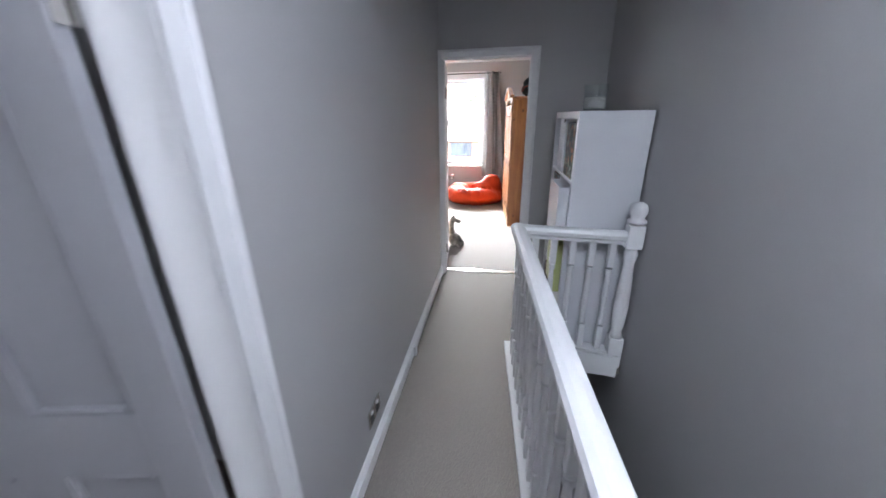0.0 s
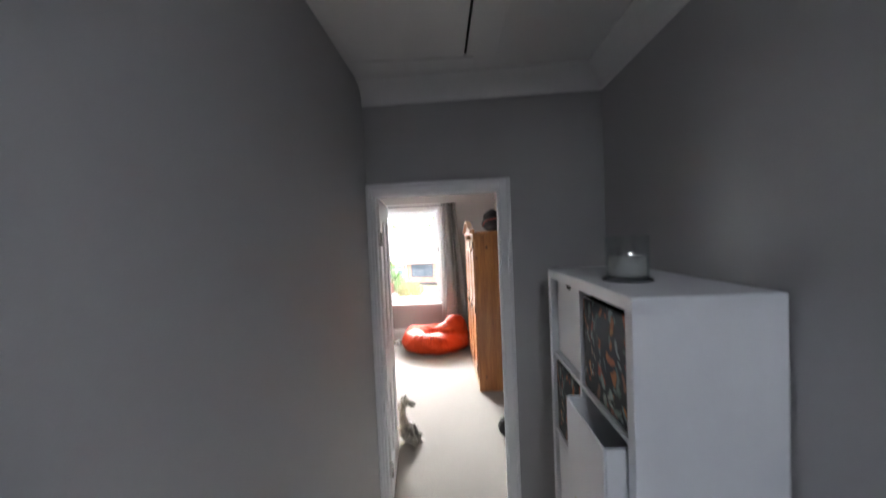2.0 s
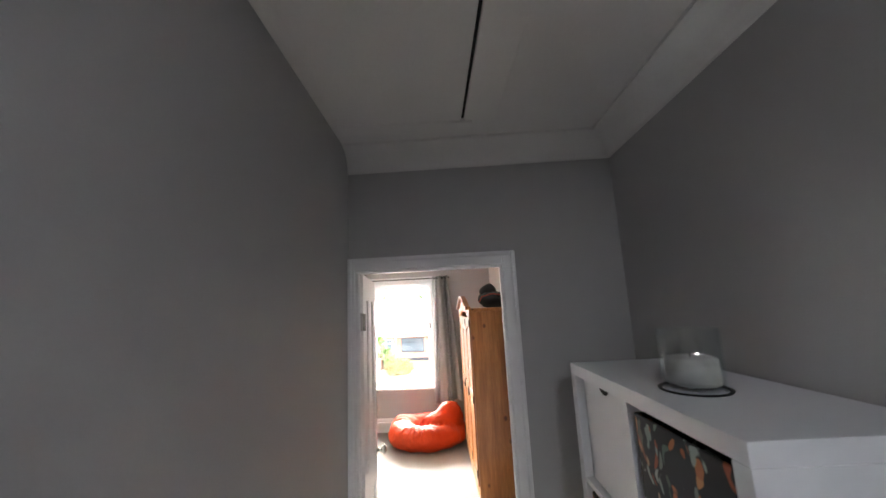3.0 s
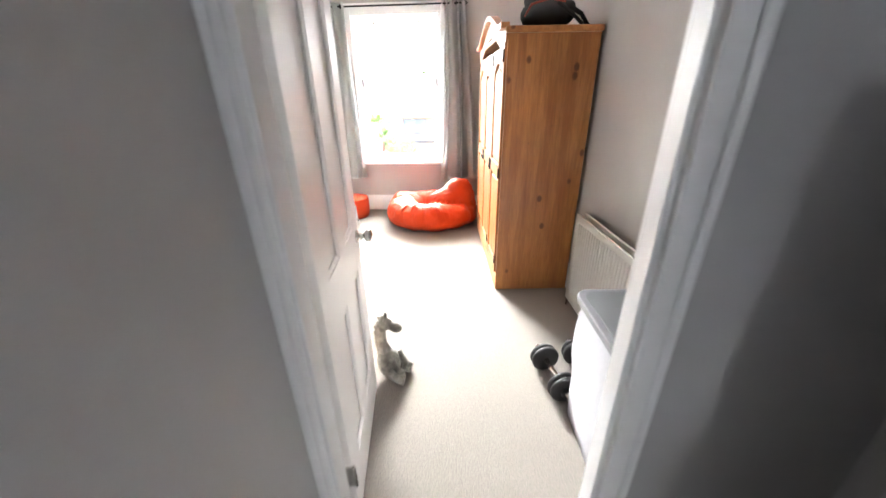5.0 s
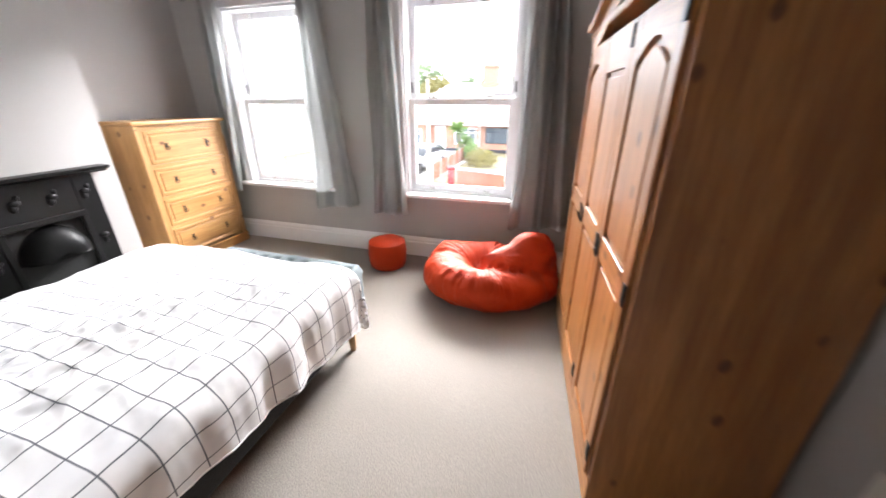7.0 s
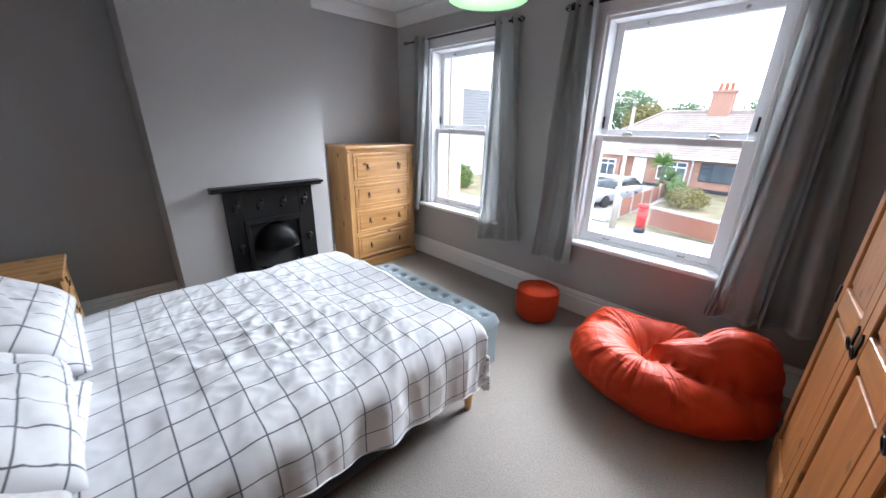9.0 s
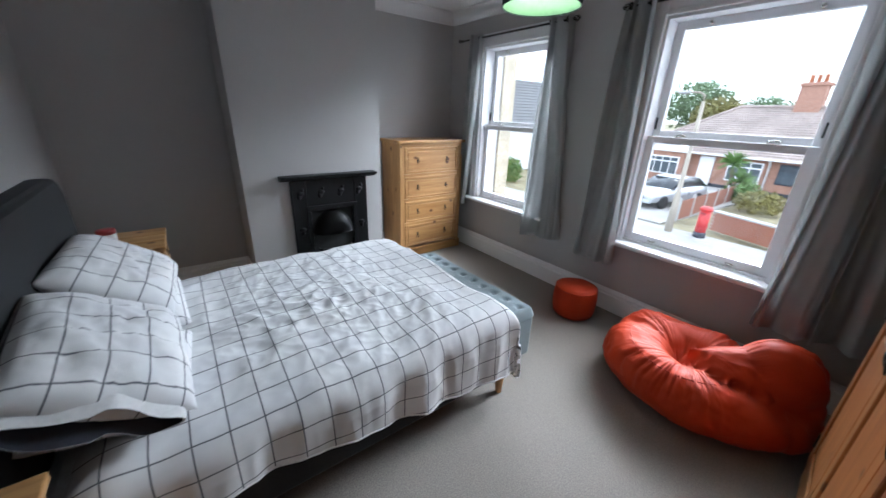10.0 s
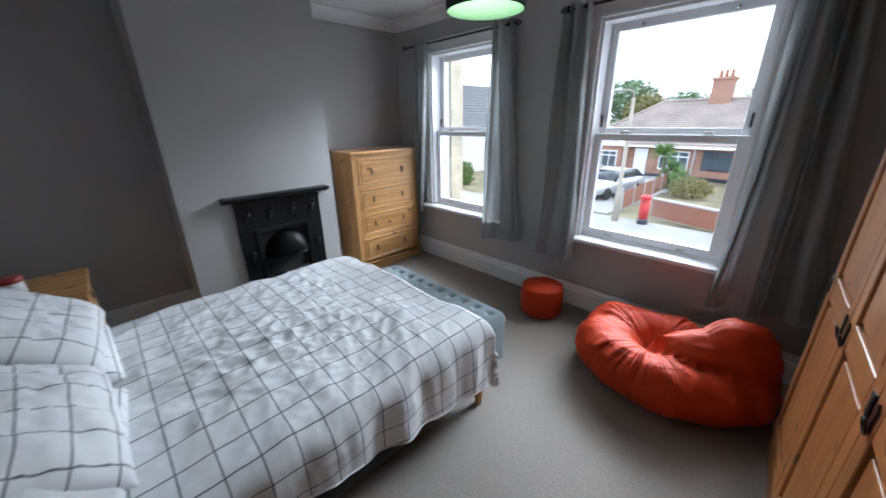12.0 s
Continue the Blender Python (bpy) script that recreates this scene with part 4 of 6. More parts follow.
# ---------------------------------------------------------------- wardrobe
WA = 4.4
wd = thing("wardrobe", "three-door honey pine wardrobe with arched cornice and black iron hinges", "wardrobe", pose(0.606, 1.742, 0, 0, 0, WA))
WW, WDp, WH = 1.34, 0.535, 1.695
part("side_panel", box(0.012, 0, 0, WDp, 0.022, WH, 0.002), M_PINE, wd)
part("side_panel", box(0.012, WW - 0.022, 0, WDp, WW, WH, 0.002), M_PINE, wd)
part("back_panel", box(WDp - 0.012, 0.022, 0.02, WDp - 0.002, WW - 0.022, WH), M_PINE, wd)
part("top_board", box(-0.02, -0.022, WH, WDp + 0.006, WW + 0.022, WH + 0.035, 0.008), M_PINE_Y, wd)
part("bottom_board", box(0.02, 0.022, 0.12, WDp - 0.012, WW - 0.022, 0.14), M_PINE_Y, wd)
part("plinth", box(-0.004, 0.001, 0, 0.018, WW - 0.001, 0.13, 0.004), M_PINE_Y, wd)
part("corner_post", box(-0.002, 0, 0.13, 0.02, 0.03, WH, 0.003), M_PINE, wd)
part("corner_post", box(-0.002, WW - 0.03, 0.13, 0.02, WW, WH, 0.003), M_PINE, wd)
n = 28
# arched pediment along the front
top = []
for k in range(n + 1):
    u = k / n
    rise = 0.125 * max(0, math.sin(3.14159 * (u - 0.08) / 0.84)) ** 1.3 if 0.08 < u < 0.92 else 0
    top.append((WW * u, WH + 0.035 + rise))
low = [(y, z - 0.06 - 0.05 * (1 if 0 < i < n else 0)) for i, (y, z) in enumerate(top)]
part("pediment", prism(top + low[::-1], "x", -0.016, 0.012), M_PINE_Y, wd)
bm = prism([(y, z + 0.02) for y, z in top] + [(y, z - 0.012) for y, z in top][::-1], "x", -0.048, 0.002)
part("cornice", bm, M_PINE_Y, wd)
dw = (WW - 0.06) / 3
for d in range(3):
    y0 = 0.03 + d * dw + 0.002
    y1 = y0 + dw - 0.004
    dr = part("door", box(0.0, y0, 0.135, 0.004, y1, WH - 0.06), M_PINE, wd)
    st_ = 0.062
    for a, b_, c, e in ((y0, 0.135, y0 + st_, WH - 0.06), (y1 - st_, 0.135, y1, WH - 0.06)):
        part("stile", box(-0.016, a, b_, 0.0, c, e, 0.003, segments=1), M_PINE, dr)
    for b_, e in ((0.135, 0.21), (0.84, 0.93)):
        part("rail", box(-0.0155, y0 + st_, b_, 0.0, y1 - st_, e, 0.003, segments=1), M_PINE_Y, dr)
    # arched top rail
    arc = []
    for k in range(13):
        u = k / 12
        rise = 0.055 * math.sin(3.14159 * u) if d != 1 else 0.0
        arc.append((y0 + st_ + (y1 - y0 - 2 * st_) * u, WH - 0.195 + rise))
    part("rail", prism([(y0 + st_, WH - 0.06)] + arc + [(y1 - st_, WH - 0.06)], "x", -0.0155, 0.0), M_PINE_Y, dr)
    for za, zb, top_arc in ((0.21, 0.84, False), (0.93, WH - 0.195, d != 1)):
        e = 0.022
        pts = [(y0 + st_ + e, za + e), (y1 - st_ - e, za + e)]
        if top_arc:
            pts += [(y0 + st_ + e + (y1 - y0 - 2 * st_ - 2 * e) * (1 - k / 10), zb - e + 0.05 * math.sin(3.14159 * k / 10)) for k in range(11)]
        else:
            pts += [(y1 - st_ - e, zb - e), (y0 + st_ + e, zb - e)]
        part("raised_panel", prism(pts, "x", -0.0115, 0.0, 0.004), M_PINE, dr)
    hinge_y = y0 + 0.008 if d != 2 else y1 - 0.008
    if d == 1:
        hinge_y = y0 + 0.008
    for z in (0.24, 0.885, WH - 0.11):
        bm = box(-0.0195, hinge_y - 0.009, z - 0.032, -0.0158, hinge_y + 0.022, z + 0.032, 0.001)
        join(bm, lathe([(0.005, z - 0.034), (0.005, z + 0.034)], 8, pose(-0.018, hinge_y - 0.006, 0)))
        part("hinge", bm, M_BLACKMETAL, dr, "black iron hinge")
    hy = y1 - 0.03 if d != 2 else y0 + 0.03
    bm = prism([(hy - 0.011, 0.85), (hy, 0.838), (hy + 0.011, 0.85), (hy + 0.006, 0.87), (hy + 0.013, 0.905), (hy, 0.918), (hy - 0.013, 0.905), (hy - 0.006, 0.87)], "x", -0.021, -0.0158)
    join(bm, tube([(-0.026 - 0.004 * math.cos(a), hy + 0.017 * math.sin(a), 0.872 - 0.017 + 0.019 * math.cos(a)) for a in [k * 6.28318 / 16 for k in range(17)]], 0.0032, 6))
    part("ring_handle", bm, M_BLACKMETAL, dr, "black iron ring handle")

# rucksack on the wardrobe
rk = thing("rucksack", "black rucksack with red piping lying on the wardrobe", "bag", pose(0.606, 1.742, WH + 0.035, 0, 0, WA) @ pose(0.26, 0.22, 0))
bm = blob((0, 0, 0.075), (0.15, 0.19, 0.085), 20)
join(bm, blob((-0.03, 0.03, 0.16), (0.085, 0.1, 0.09), 16))
join(bm, blob((0.1, -0.03, 0.09), (0.075, 0.12, 0.06), 16))
for v in bm.verts:
    v.co += 0.022 * Vector((noise.noise(v.co * 9), noise.noise(v.co * 9 + Vector((5, 0, 0))), noise.noise(v.co * 9 + Vector((0, 7, 0)))))
    v.co.z = max(0.0, v.co.z)
part("bag_body", bm, M_NYLON, rk, smooth=True)
part("piping", tube([(-0.155, -0.12, 0.06), (-0.13, -0.17, 0.11), (-0.03, -0.185, 0.135), (0.06, -0.175, 0.12)], 0.006, 8), M_REDTRIM, rk, "red piping")
part("strap", tube([(0.1, -0.15, 0.1), (0.16, -0.17, 0.06), (0.21, -0.14, 0.012), (0.24, -0.1, 0.008)], 0.012, 8), M_NYLON, rk)
part("strap", tube([(0.02, -0.17, 0.12), (0.12, -0.2, 0.04), (0.17, -0.17, 0.012)], 0.01, 8), M_NYLON, rk)

# ---------------------------------------------------------------- radiator
rd = thing("radiator", "cream double-panel radiator on the wall beside the wardrobe", "radiator", pose(1.064, 1.52, 0, 0, 0, 6))


def rad_panel(x, ridge):
    n = 42
    L = 1.36
    bm = bmesh.new()
    ys = []
    for k in range(n):
        a = -0.045 - (L - 0.09) * k / n
        s = (L - 0.09) / n
        ys += [(a, 0.0), (a - s * 0.25, 0.0), (a - s * 0.4, 0.0045), (a - s * 0.85, 0.0045)]
    ys = [(0.0, 0.0), (-0.012, 0.0)] + ys + [(-L + 0.045, 0.0), (-L, 0.0)]
    rows = [(0.09, 0), (0.12, 0), (0.135, 1), (0.635, 1), (0.655, 0), (0.685, 0)]
    g = [[bm.verts.new((x + d * f * ridge, y, z)) for y, d in ys] for z, f in rows]
    for a, b_ in zip(g, g[1:]):
        for i in range(len(ys) - 1):
            bm.faces.new((a[i], a[i + 1], b_[i + 1], b_[i]))
    bmesh.ops.solidify(bm, geom=list(bm.faces), thickness=-0.004 if ridge > 0 else 0.004)
    return bm


part("front_panel", rad_panel(0.0, 1), M_RAD, rd)
part("back_panel", rad_panel(0.062, -1), M_RAD, rd)
bm = box(0.002, -1.36, 0.682, 0.012, 0, 0.69, 0.002)
box(0.052, -1.36, 0.682, 0.064, 0, 0.69, 0.002, bm=bm)
part("top_bead", bm, M_RAD, rd)
bm = bmesh.new()
for k in range(40):
    y = -0.06 - k * 0.0318
    box(0.016, y, 0.13, 0.05, y + 0.002, 0.66, bm=bm)
part("convector_fins", bm, M_RAD, rd)
for y in (-0.03, -1.33):
    part("header_tube", tube([(0.032, y, 0.1), (0.032, y, 0.675)], 0.013, 12), M_RAD, rd)
bm = box(0.06, -0.72, 0.3, 0.12, -0.68, 0.66)
box(0.012, -0.715, 0.655, 0.066, -0.685, 0.672, bm=bm)
part("bracket", bm, M_RAD, rd)
bm = tube([(0.032, 0.0, 0.12), (0.032, 0.03, 0.12), (0.032, 0.035, 0.1), (0.032, 0.035, 0.0)], 0.008, 10)
join(bm, lathe([(0.014, 0.085), (0.016, 0.1), (0.016, 0.135), (0.01, 0.14)], 14, pose(0.032, 0.032, 0)))
part("valve", bm, M_CHROME, rd, "chrome valve and pipe")

# ---------------------------------------------------------------- laundry hamper
hm = thing("laundry_hamper", "pale fabric laundry hamper with a grey woven lid", "laundry basket", pose(1.01, 0.435, 0, 0, 0, 3))


def rounded(hx, hy, r, n=8):
    pts = []
    for cx, cy, a0 in ((hx - r, hy - r, 0), (-hx + r, hy - r, 90), (-hx + r, -hy + r, 180), (hx - r, -hy + r, 270)):
        pts += [(cx + r * math.cos(radians(a0 + 90 * k / n)), cy + r * math.sin(radians(a0 + 90 * k / n))) for k in range(n + 1)]
    return pts


bm = bmesh.new()
rings = []
for k in range(13):
    z = 0.61 * k / 12
    f = 0.9 + 0.1 * k / 12 + 0.035 * math.sin(3.14159 * k / 12)
    rings.append([bm.verts.new((x * f + 0.012 * noise.noise(Vector((x * 9, y * 9, z * 7))), y * f + 0.012 * noise.noise(Vector((x * 9 + 4, y * 9, z * 7))), z)) for x, y in rounded(0.155, 0.255, 0.05)])
for a, b_ in zip(rings, rings[1:]):
    for i in range(len(a)):
        bm.faces.new((a[i], a[(i + 1) % len(a)], b_[(i + 1) % len(a)], b_[i])).smooth = True
bm.faces.new(rings[0][::-1])
part("bag", bm, M_BAG, hm, "pale grey fabric bag", True)
bm = prism(rounded(0.168, 0.272, 0.06), "z", 0.60, 0.632, 0.007)
part("lid", bm, M_LIDRIM, hm)
part("lid_mesh", prism(rounded(0.14, 0.244, 0.045), "z", 0.632, 0.636, 0.002), M_LID, hm, "woven grey lid panel")
bm = sheet(20, 2, lambda i, j: (-0.012 + 0.024 * j / 2, -0.085 + 0.17 * i / 20, 0.637 + 0.03 * math.sin(3.14159 * i / 20) ** 0.7))
bmesh.ops.solidify(bm, geom=list(bm.faces), thickness=0.003)
part("strap_handle", bm, M_RUBBER, hm, "dark strap handle", True)

# ---------------------------------------------------------------- dumbbells


def dumbbell(m):
    d = thing("dumbbell", "dumbbell with black plates and a steel bar on the carpet", "dumbbell", m, "dumbbells")
    ax = Matrix.Rotation(radians(-90), 4, "X")
    part("bar", lathe([(0.0135, -0.2), (0.0135, 0.2)], 14, ax), M_CHROME, d, "steel bar")
    for s in (-1, 1):
        for k, r in ((0.095, 0.075), (0.125, 0.072)):
            c = s * k
            part("weight_plate", lathe([(0.018, c - 0.013), (r - 0.008, c - 0.013), (r, c - 0.006), (r, c + 0.006), (r - 0.008, c + 0.013), (0.018, c + 0.013)], 28, ax), M_RUBBER, d)
        c = s * 0.15
        part("collar", lathe([(0.016, c - 0.01), (0.028, c - 0.01), (0.028, c + 0.008), (0.016, c + 0.012)], 12, ax), M_RUBBER, d)
    return d


dumbbell(pose(0.83, 0.81, 0.075, 0, 0, 13))
dumbbell(pose(1.0, 0.86, 0.075, 0, 0, 8))

# ---------------------------------------------------------------- toy giraffe (one mesh)
bm = blob((0, 0, 0.085), (0.075, 0.07, 0.085), 18)
join(bm, tube([(-0.005, 0, 0.12), (-0.03, 0, 0.2), (-0.03, 0, 0.28), (-0.005, 0, 0.325)], [0.045, 0.03, 0.027, 0.033], 12))
join(bm, blob((0.005, 0, 0.325), (0.042, 0.032, 0.034), 14))
join(bm, blob((0.065, 0, 0.312), (0.038, 0.028, 0.025), 14))
join(bm, tube([(0.03, 0, 0.318), (0.06, 0, 0.313)], 0.022, 10))
for s in (-1, 1):
    join(bm, tube([(0.0, s * 0.014, 0.35), (-0.002, s * 0.016, 0.378)], [0.006, 0.009], 8))
    join(bm, blob((-0.015, s * 0.042, 0.34), (0.008, 0.022, 0.012), 10))
    join(bm, tube([(0.03, s * 0.055, 0.06), (0.085, s * 0.06, 0.035), (0.12, s * 0.055, 0.028)], [0.035, 0.028, 0.03], 10))
    join(bm, tube([(0.045, s * 0.05, 0.13), (0.085, s * 0.045, 0.07), (0.095, s * 0.03, 0.04)], [0.024, 0.02, 0.022], 10))
rn = random.Random(5)
for k in range(90):
    z = rn.uniform(0.13, 0.36)
    x = -0.055 if z < 0.3 else -0.03
    p = Vector((x + rn.uniform(-0.006, 0.01), rn.uniform(-0.012, 0.012), z))
    join(bm, tube([p, p + Vector((-0.02 - 0.012 * rn.random(), rn.uniform(-0.01, 0.01), rn.uniform(-0.004, 0.012)))], [0.004, 0.001], 4))
for v in bm.verts:
    v.co.z = max(0.001, v.co.z)
g_ = part("toy_giraffe", bm, M_PLUSH, smooth=True)
tagged(g_, "mottled plush giraffe sitting on the carpet beside the door", "soft toy")
g_.matrix_world = pose(-0.03, 0.825, 0, 0, 0, -12)
g_.scale = (0.88, 0.85, 1.03)

# ---------------------------------------------------------------- bean bag and pouffe


BAG_C = Vector((-0.05, 3.17, 0.09))
# soft bodies of the bag in three groups: the rounded arm in front, the cushion behind, the raised back
BAG = (
    (((-0.29, 3.17, 0.16), (0.19, 0.23, 0.165), 15), ((-0.13, 3.03, 0.155), (0.24, 0.17, 0.16), -16), ((0.08, 3.03, 0.145), (0.25, 0.175, 0.15), 12), ((0.25, 3.15, 0.13), (0.21, 0.19, 0.135), 30), ((0.37, 3.29, 0.12), (0.15, 0.19, 0.125), 0)),
    (((-0.28, 3.35, 0.18), (0.21, 0.17, 0.165), -10), ((-0.02, 3.42, 0.19), (0.30, 0.14, 0.15), 0)),
    (((0.17, 3.25, 0.20), (0.29, 0.17, 0.22), 20), ((0.29, 3.31, 0.31), (0.17, 0.155, 0.19), 18)),
)


def reach(o, d, body):
    """How far a ray from o runs until it leaves the body."""
    c, r, turn = body
    m = Matrix.Rotation(radians(-turn), 3, "Z")
    p, q = m @ (o - Vector(c)), m @ d
    p = Vector((p.x / r[0], p.y / r[1], p.z / r[2]))
    q = Vector((q.x / r[0], q.y / r[1], q.z / r[2]))
    a, b_, k = q.dot(q), p.dot(q), p.dot(p) - 1
    disc = b_ * b_ - a * k
    return max(0.0, (-b_ + math.sqrt(disc)) / a) if disc > 0 else 0.0


def ridge(v, soft=0.02):
    n = noise.noise(v)
    return 0.5 - math.sqrt(n * n + soft * soft) * 1.6


def bag_at(az, el):
    d = Vector((math.cos(az) * math.cos(el), math.sin(az) * math.cos(el), math.sin(el)))
    g = [sum(max(0.01, reach(BAG_C, d, e)) ** 9 for e in grp) ** (1 / 9) for grp in BAG]
    r = sum(x ** 26 for x in g) ** (1 / 26)
    top = sorted(g)
    near = math.exp(-((top[2] - top[1]) / 0.05) ** 2)
    flat = r * math.cos(el)
    ca, sa = math.cos(az), math.sin(az)
    # short pleats gathered along the seams, folds across the creases, and slack in the cloth
    crest_ = math.exp(-((el - 0.62) / 0.34) ** 2)
    patch = min(1.0, max(0.0, 0.4 + 2.2 * noise.noise(Vector((ca * 1.7, sa * 1.7, 3)))))
    r += 0.024 * crest_ * patch * ridge(Vector((ca * 6.5, sa * 6.5, flat * 2.0)))
    r += 0.016 * crest_ * patch * ridge(Vector((ca * 14, sa * 14, flat * 3.5)))
    r += 0.040 * near * ridge(Vector((flat * 15, ca * 2.5, sa * 2.5))) * min(1, flat / 0.08)
    p = BAG_C + d * r
    r += 0.014 * noise.noise(p * 5) + 0.012 * ridge(p * 7) + 0.007 * ridge(p * 15) + 0.002 * noise.noise(p * 30)
    seat = math.exp(-((1.5708 - el) / 0.52) ** 2) * (1 - 0.75 * math.exp(-(math.atan2(sa, ca) / 0.75) ** 2))
    r -= 0.10 * seat
    if d.z < -0.001:
        r = min(r, (BAG_C.z - 0.002) / -d.z)
    return BAG_C + d * r - Vector((0, 3.13, 0))


bb = thing("bean_bag", "large orange bean bag chair with a raised back on the carpet", "bean bag", pose(-0.02, 3.10, 0))
N_A, N_S = 300, 150
bm = bmesh.new()
g = [[bm.verts.new(bag_at(6.28318 * i / N_A, radians(89.5 - 179 * j / N_S))) for i in range(N_A)] for j in range(N_S + 1)]
for j in range(N_S):
    for i in range(N_A):
        bm.faces.new((g[j][i], g[j + 1][i], g[j + 1][(i + 1) % N_A], g[j][(i + 1) % N_A])).smooth = True
bm.faces.new(g[0])
bm.faces.new(g[-1][::-1])
part("cushion", bm, M_ORANGE, bb, smooth=True)
for az0, az1, el0, el1 in ((165, 345, 36, 40), (28, 24, 36, 58), (110, 165, 42, 38)):
    pts = [bag_at(radians(az0 + (az1 - az0) * k / 60), radians(el0 + (el1 - el0) * k / 60)) for k in range(61)]
    part("seam", tube(pts, 0.0022, 5), M_ORANGE, bb)

pf = thing("pouffe", "small round orange pouffe beside the skirting", "pouffe", pose(-0.975, 3.44, 0))
bm = bmesh.new()
prof = [(0.0, 0.262), (0.05, 0.262), (0.1, 0.258), (0.135, 0.25), (0.152, 0.24), (0.161, 0.222), (0.166, 0.18), (0.168, 0.12), (0.166, 0.06), (0.158, 0.02), (0.14, 0.002), (0.05, 0.0)]
gg = []
for r, z in prof[1:]:
    ring = []
    for i in range(48):
        a = 6.28318 * i / 48
        p = Vector((r * math.cos(a), r * math.sin(a), z))
        p += Vector((math.cos(a), math.sin(a), 0)) * 0.006 * noise.noise(Vector((math.cos(a) * 3, math.sin(a) * 3, z * 12)))
        p.z = max(0, p.z + 0.012 * noise.noise(Vector((p.x * 9, p.y * 9, 2))) * (z / 0.26))
        ring.append(bm.verts.new(p))
    gg.append(ring)
for a, b_ in zip(gg, gg[1:]):
    for i in range(48):
        bm.faces.new((a[i], a[(i + 1) % 48], b_[(i + 1) % 48], b_[i])).smooth = True
bm.faces.new(gg[0])
bm.faces.new(gg[-1][::-1])
part("cushion", bm, M_ORANGE, pf, smooth=True)
part("piping", tube([(0.158 * math.cos(a), 0.158 * math.sin(a), 0.236) for a in [k * 6.28318 / 40 for k in range(41)]], 0.004, 6), M_ORANGE, pf)

# ---------------------------------------------------------------- bed
BX0, BX1, BY0, BY1 = -2.02, -0.645, 0.55, 2.35
bed = thing("bed", "double bed with a charcoal upholstered frame and tapered wooden legs", "bed", pose(0, 0, 0))
part("side_rail", box(BX1 - 0.05, BY0, 0.14, BX1, BY1, 0.33, 0.02), M_CHARCOAL, bed)
part("side_rail", box(BX0, BY0, 0.14, BX0 + 0.05, BY1, 0.33, 0.02), M_CHARCOAL, bed)
part("foot_rail", box(BX0 + 0.05, BY1 - 0.05, 0.14, BX1 - 0.05, BY1 - 0.001, 0.33, 0.015), M_CHARCOAL, bed)
part("slat_base", box(BX0 + 0.05, BY0, 0.26, BX1 - 0.05, BY1 - 0.05, 0.3), M_CHARCOAL, bed)
pts = [(BX0 - 0.14, 0.1), (BX1 + 0.0, 0.1)]
for cx, a0 in ((BX1 + 0.0 - 0.14, 0), (BX0 - 0.14 + 0.14, 90)):
    pts += [(cx + 0.14 * math.cos(radians(a0 + 90 * k / 8)), 1.02 + 0.14 * math.sin(radians(a0 + 90 * k / 8))) for k in range(9)]
part("headboard", prism(pts, "y", 0.435, 0.535, 0.022), M_CHARCOAL, bed, "charcoal padded headboard")
for x in (BX0 + 0.07, BX1 - 0.03):
    for y, tilt in ((BY1 - 0.06, 6), (BY0 + 0.08, 0)):
        part("leg", lathe([(0.014, 0.0), (0.018, 0.004), (0.027, 0.14)], 16), M_PINE_PALE_Z, bed, "tapered wooden leg", False, pose(x, y, 0))
mt = thing("mattress", "white mattress on the bed", "mattress", pose(0, 0, 0))
part("body", box(BX0 + 0.03, BY0 - 0.0, 0.331, BX1 - 0.03, BY1 - 0.03, 0.505, 0.04, segments=3), M_SHEET, mt, smooth=False)


def crest(v):
    """A rounded crease line."""
    n = noise.noise(v)
    return 0.5 - 1.4 * math.sqrt(n * n + 0.0045)


def cloth_height(x, y):
    """Wrinkled top of the duvet."""
    p = Vector((x, y, 0))
    w = 0.022 * noise.noise(p * 2.0 + Vector((3, 1, 0)))
    w += 0.017 * crest(Vector((x * 4.2 + 2.2 * y, y * 1.6 - x * 0.7, 0.4)))
    w += 0.011 * crest(Vector((x * 3.0 - 1.4 * y, y * 4.6 + x * 1.0, 3.4)))
    patch = min(1.0, max(0.25, 0.55 + 1.9 * noise.noise(p * 1.5 + Vector((7, 2, 5)))))
    w += patch * (0.0085 * crest(Vector((x * 9 + 5 * y, y * 3 - x * 1.5, 2.2))) + 0.006 * crest(Vector((x * 4.5 - 2.5 * y, y * 12 + x * 5, 5.2))))
    w += patch * (0.0034 * crest(Vector((x * 19 + 9 * y, y * 7 - x * 5, 6.1))) + 0.0024 * crest(Vector((x * 9 - 6 * y, y * 24 + x * 9, 8.3))))
    mid = math.exp(-(((x - 0.85) / 0.38) ** 2 + ((y - 0.8) / 0.45) ** 2))
    w += mid * (0.018 * crest(Vector((x * 9 + y * 4, y * 7 - x * 3, 1.2))) + 0.009 * crest(Vector((x * 19 - y * 8, y * 13 + x * 6, 4.2))))
    return w


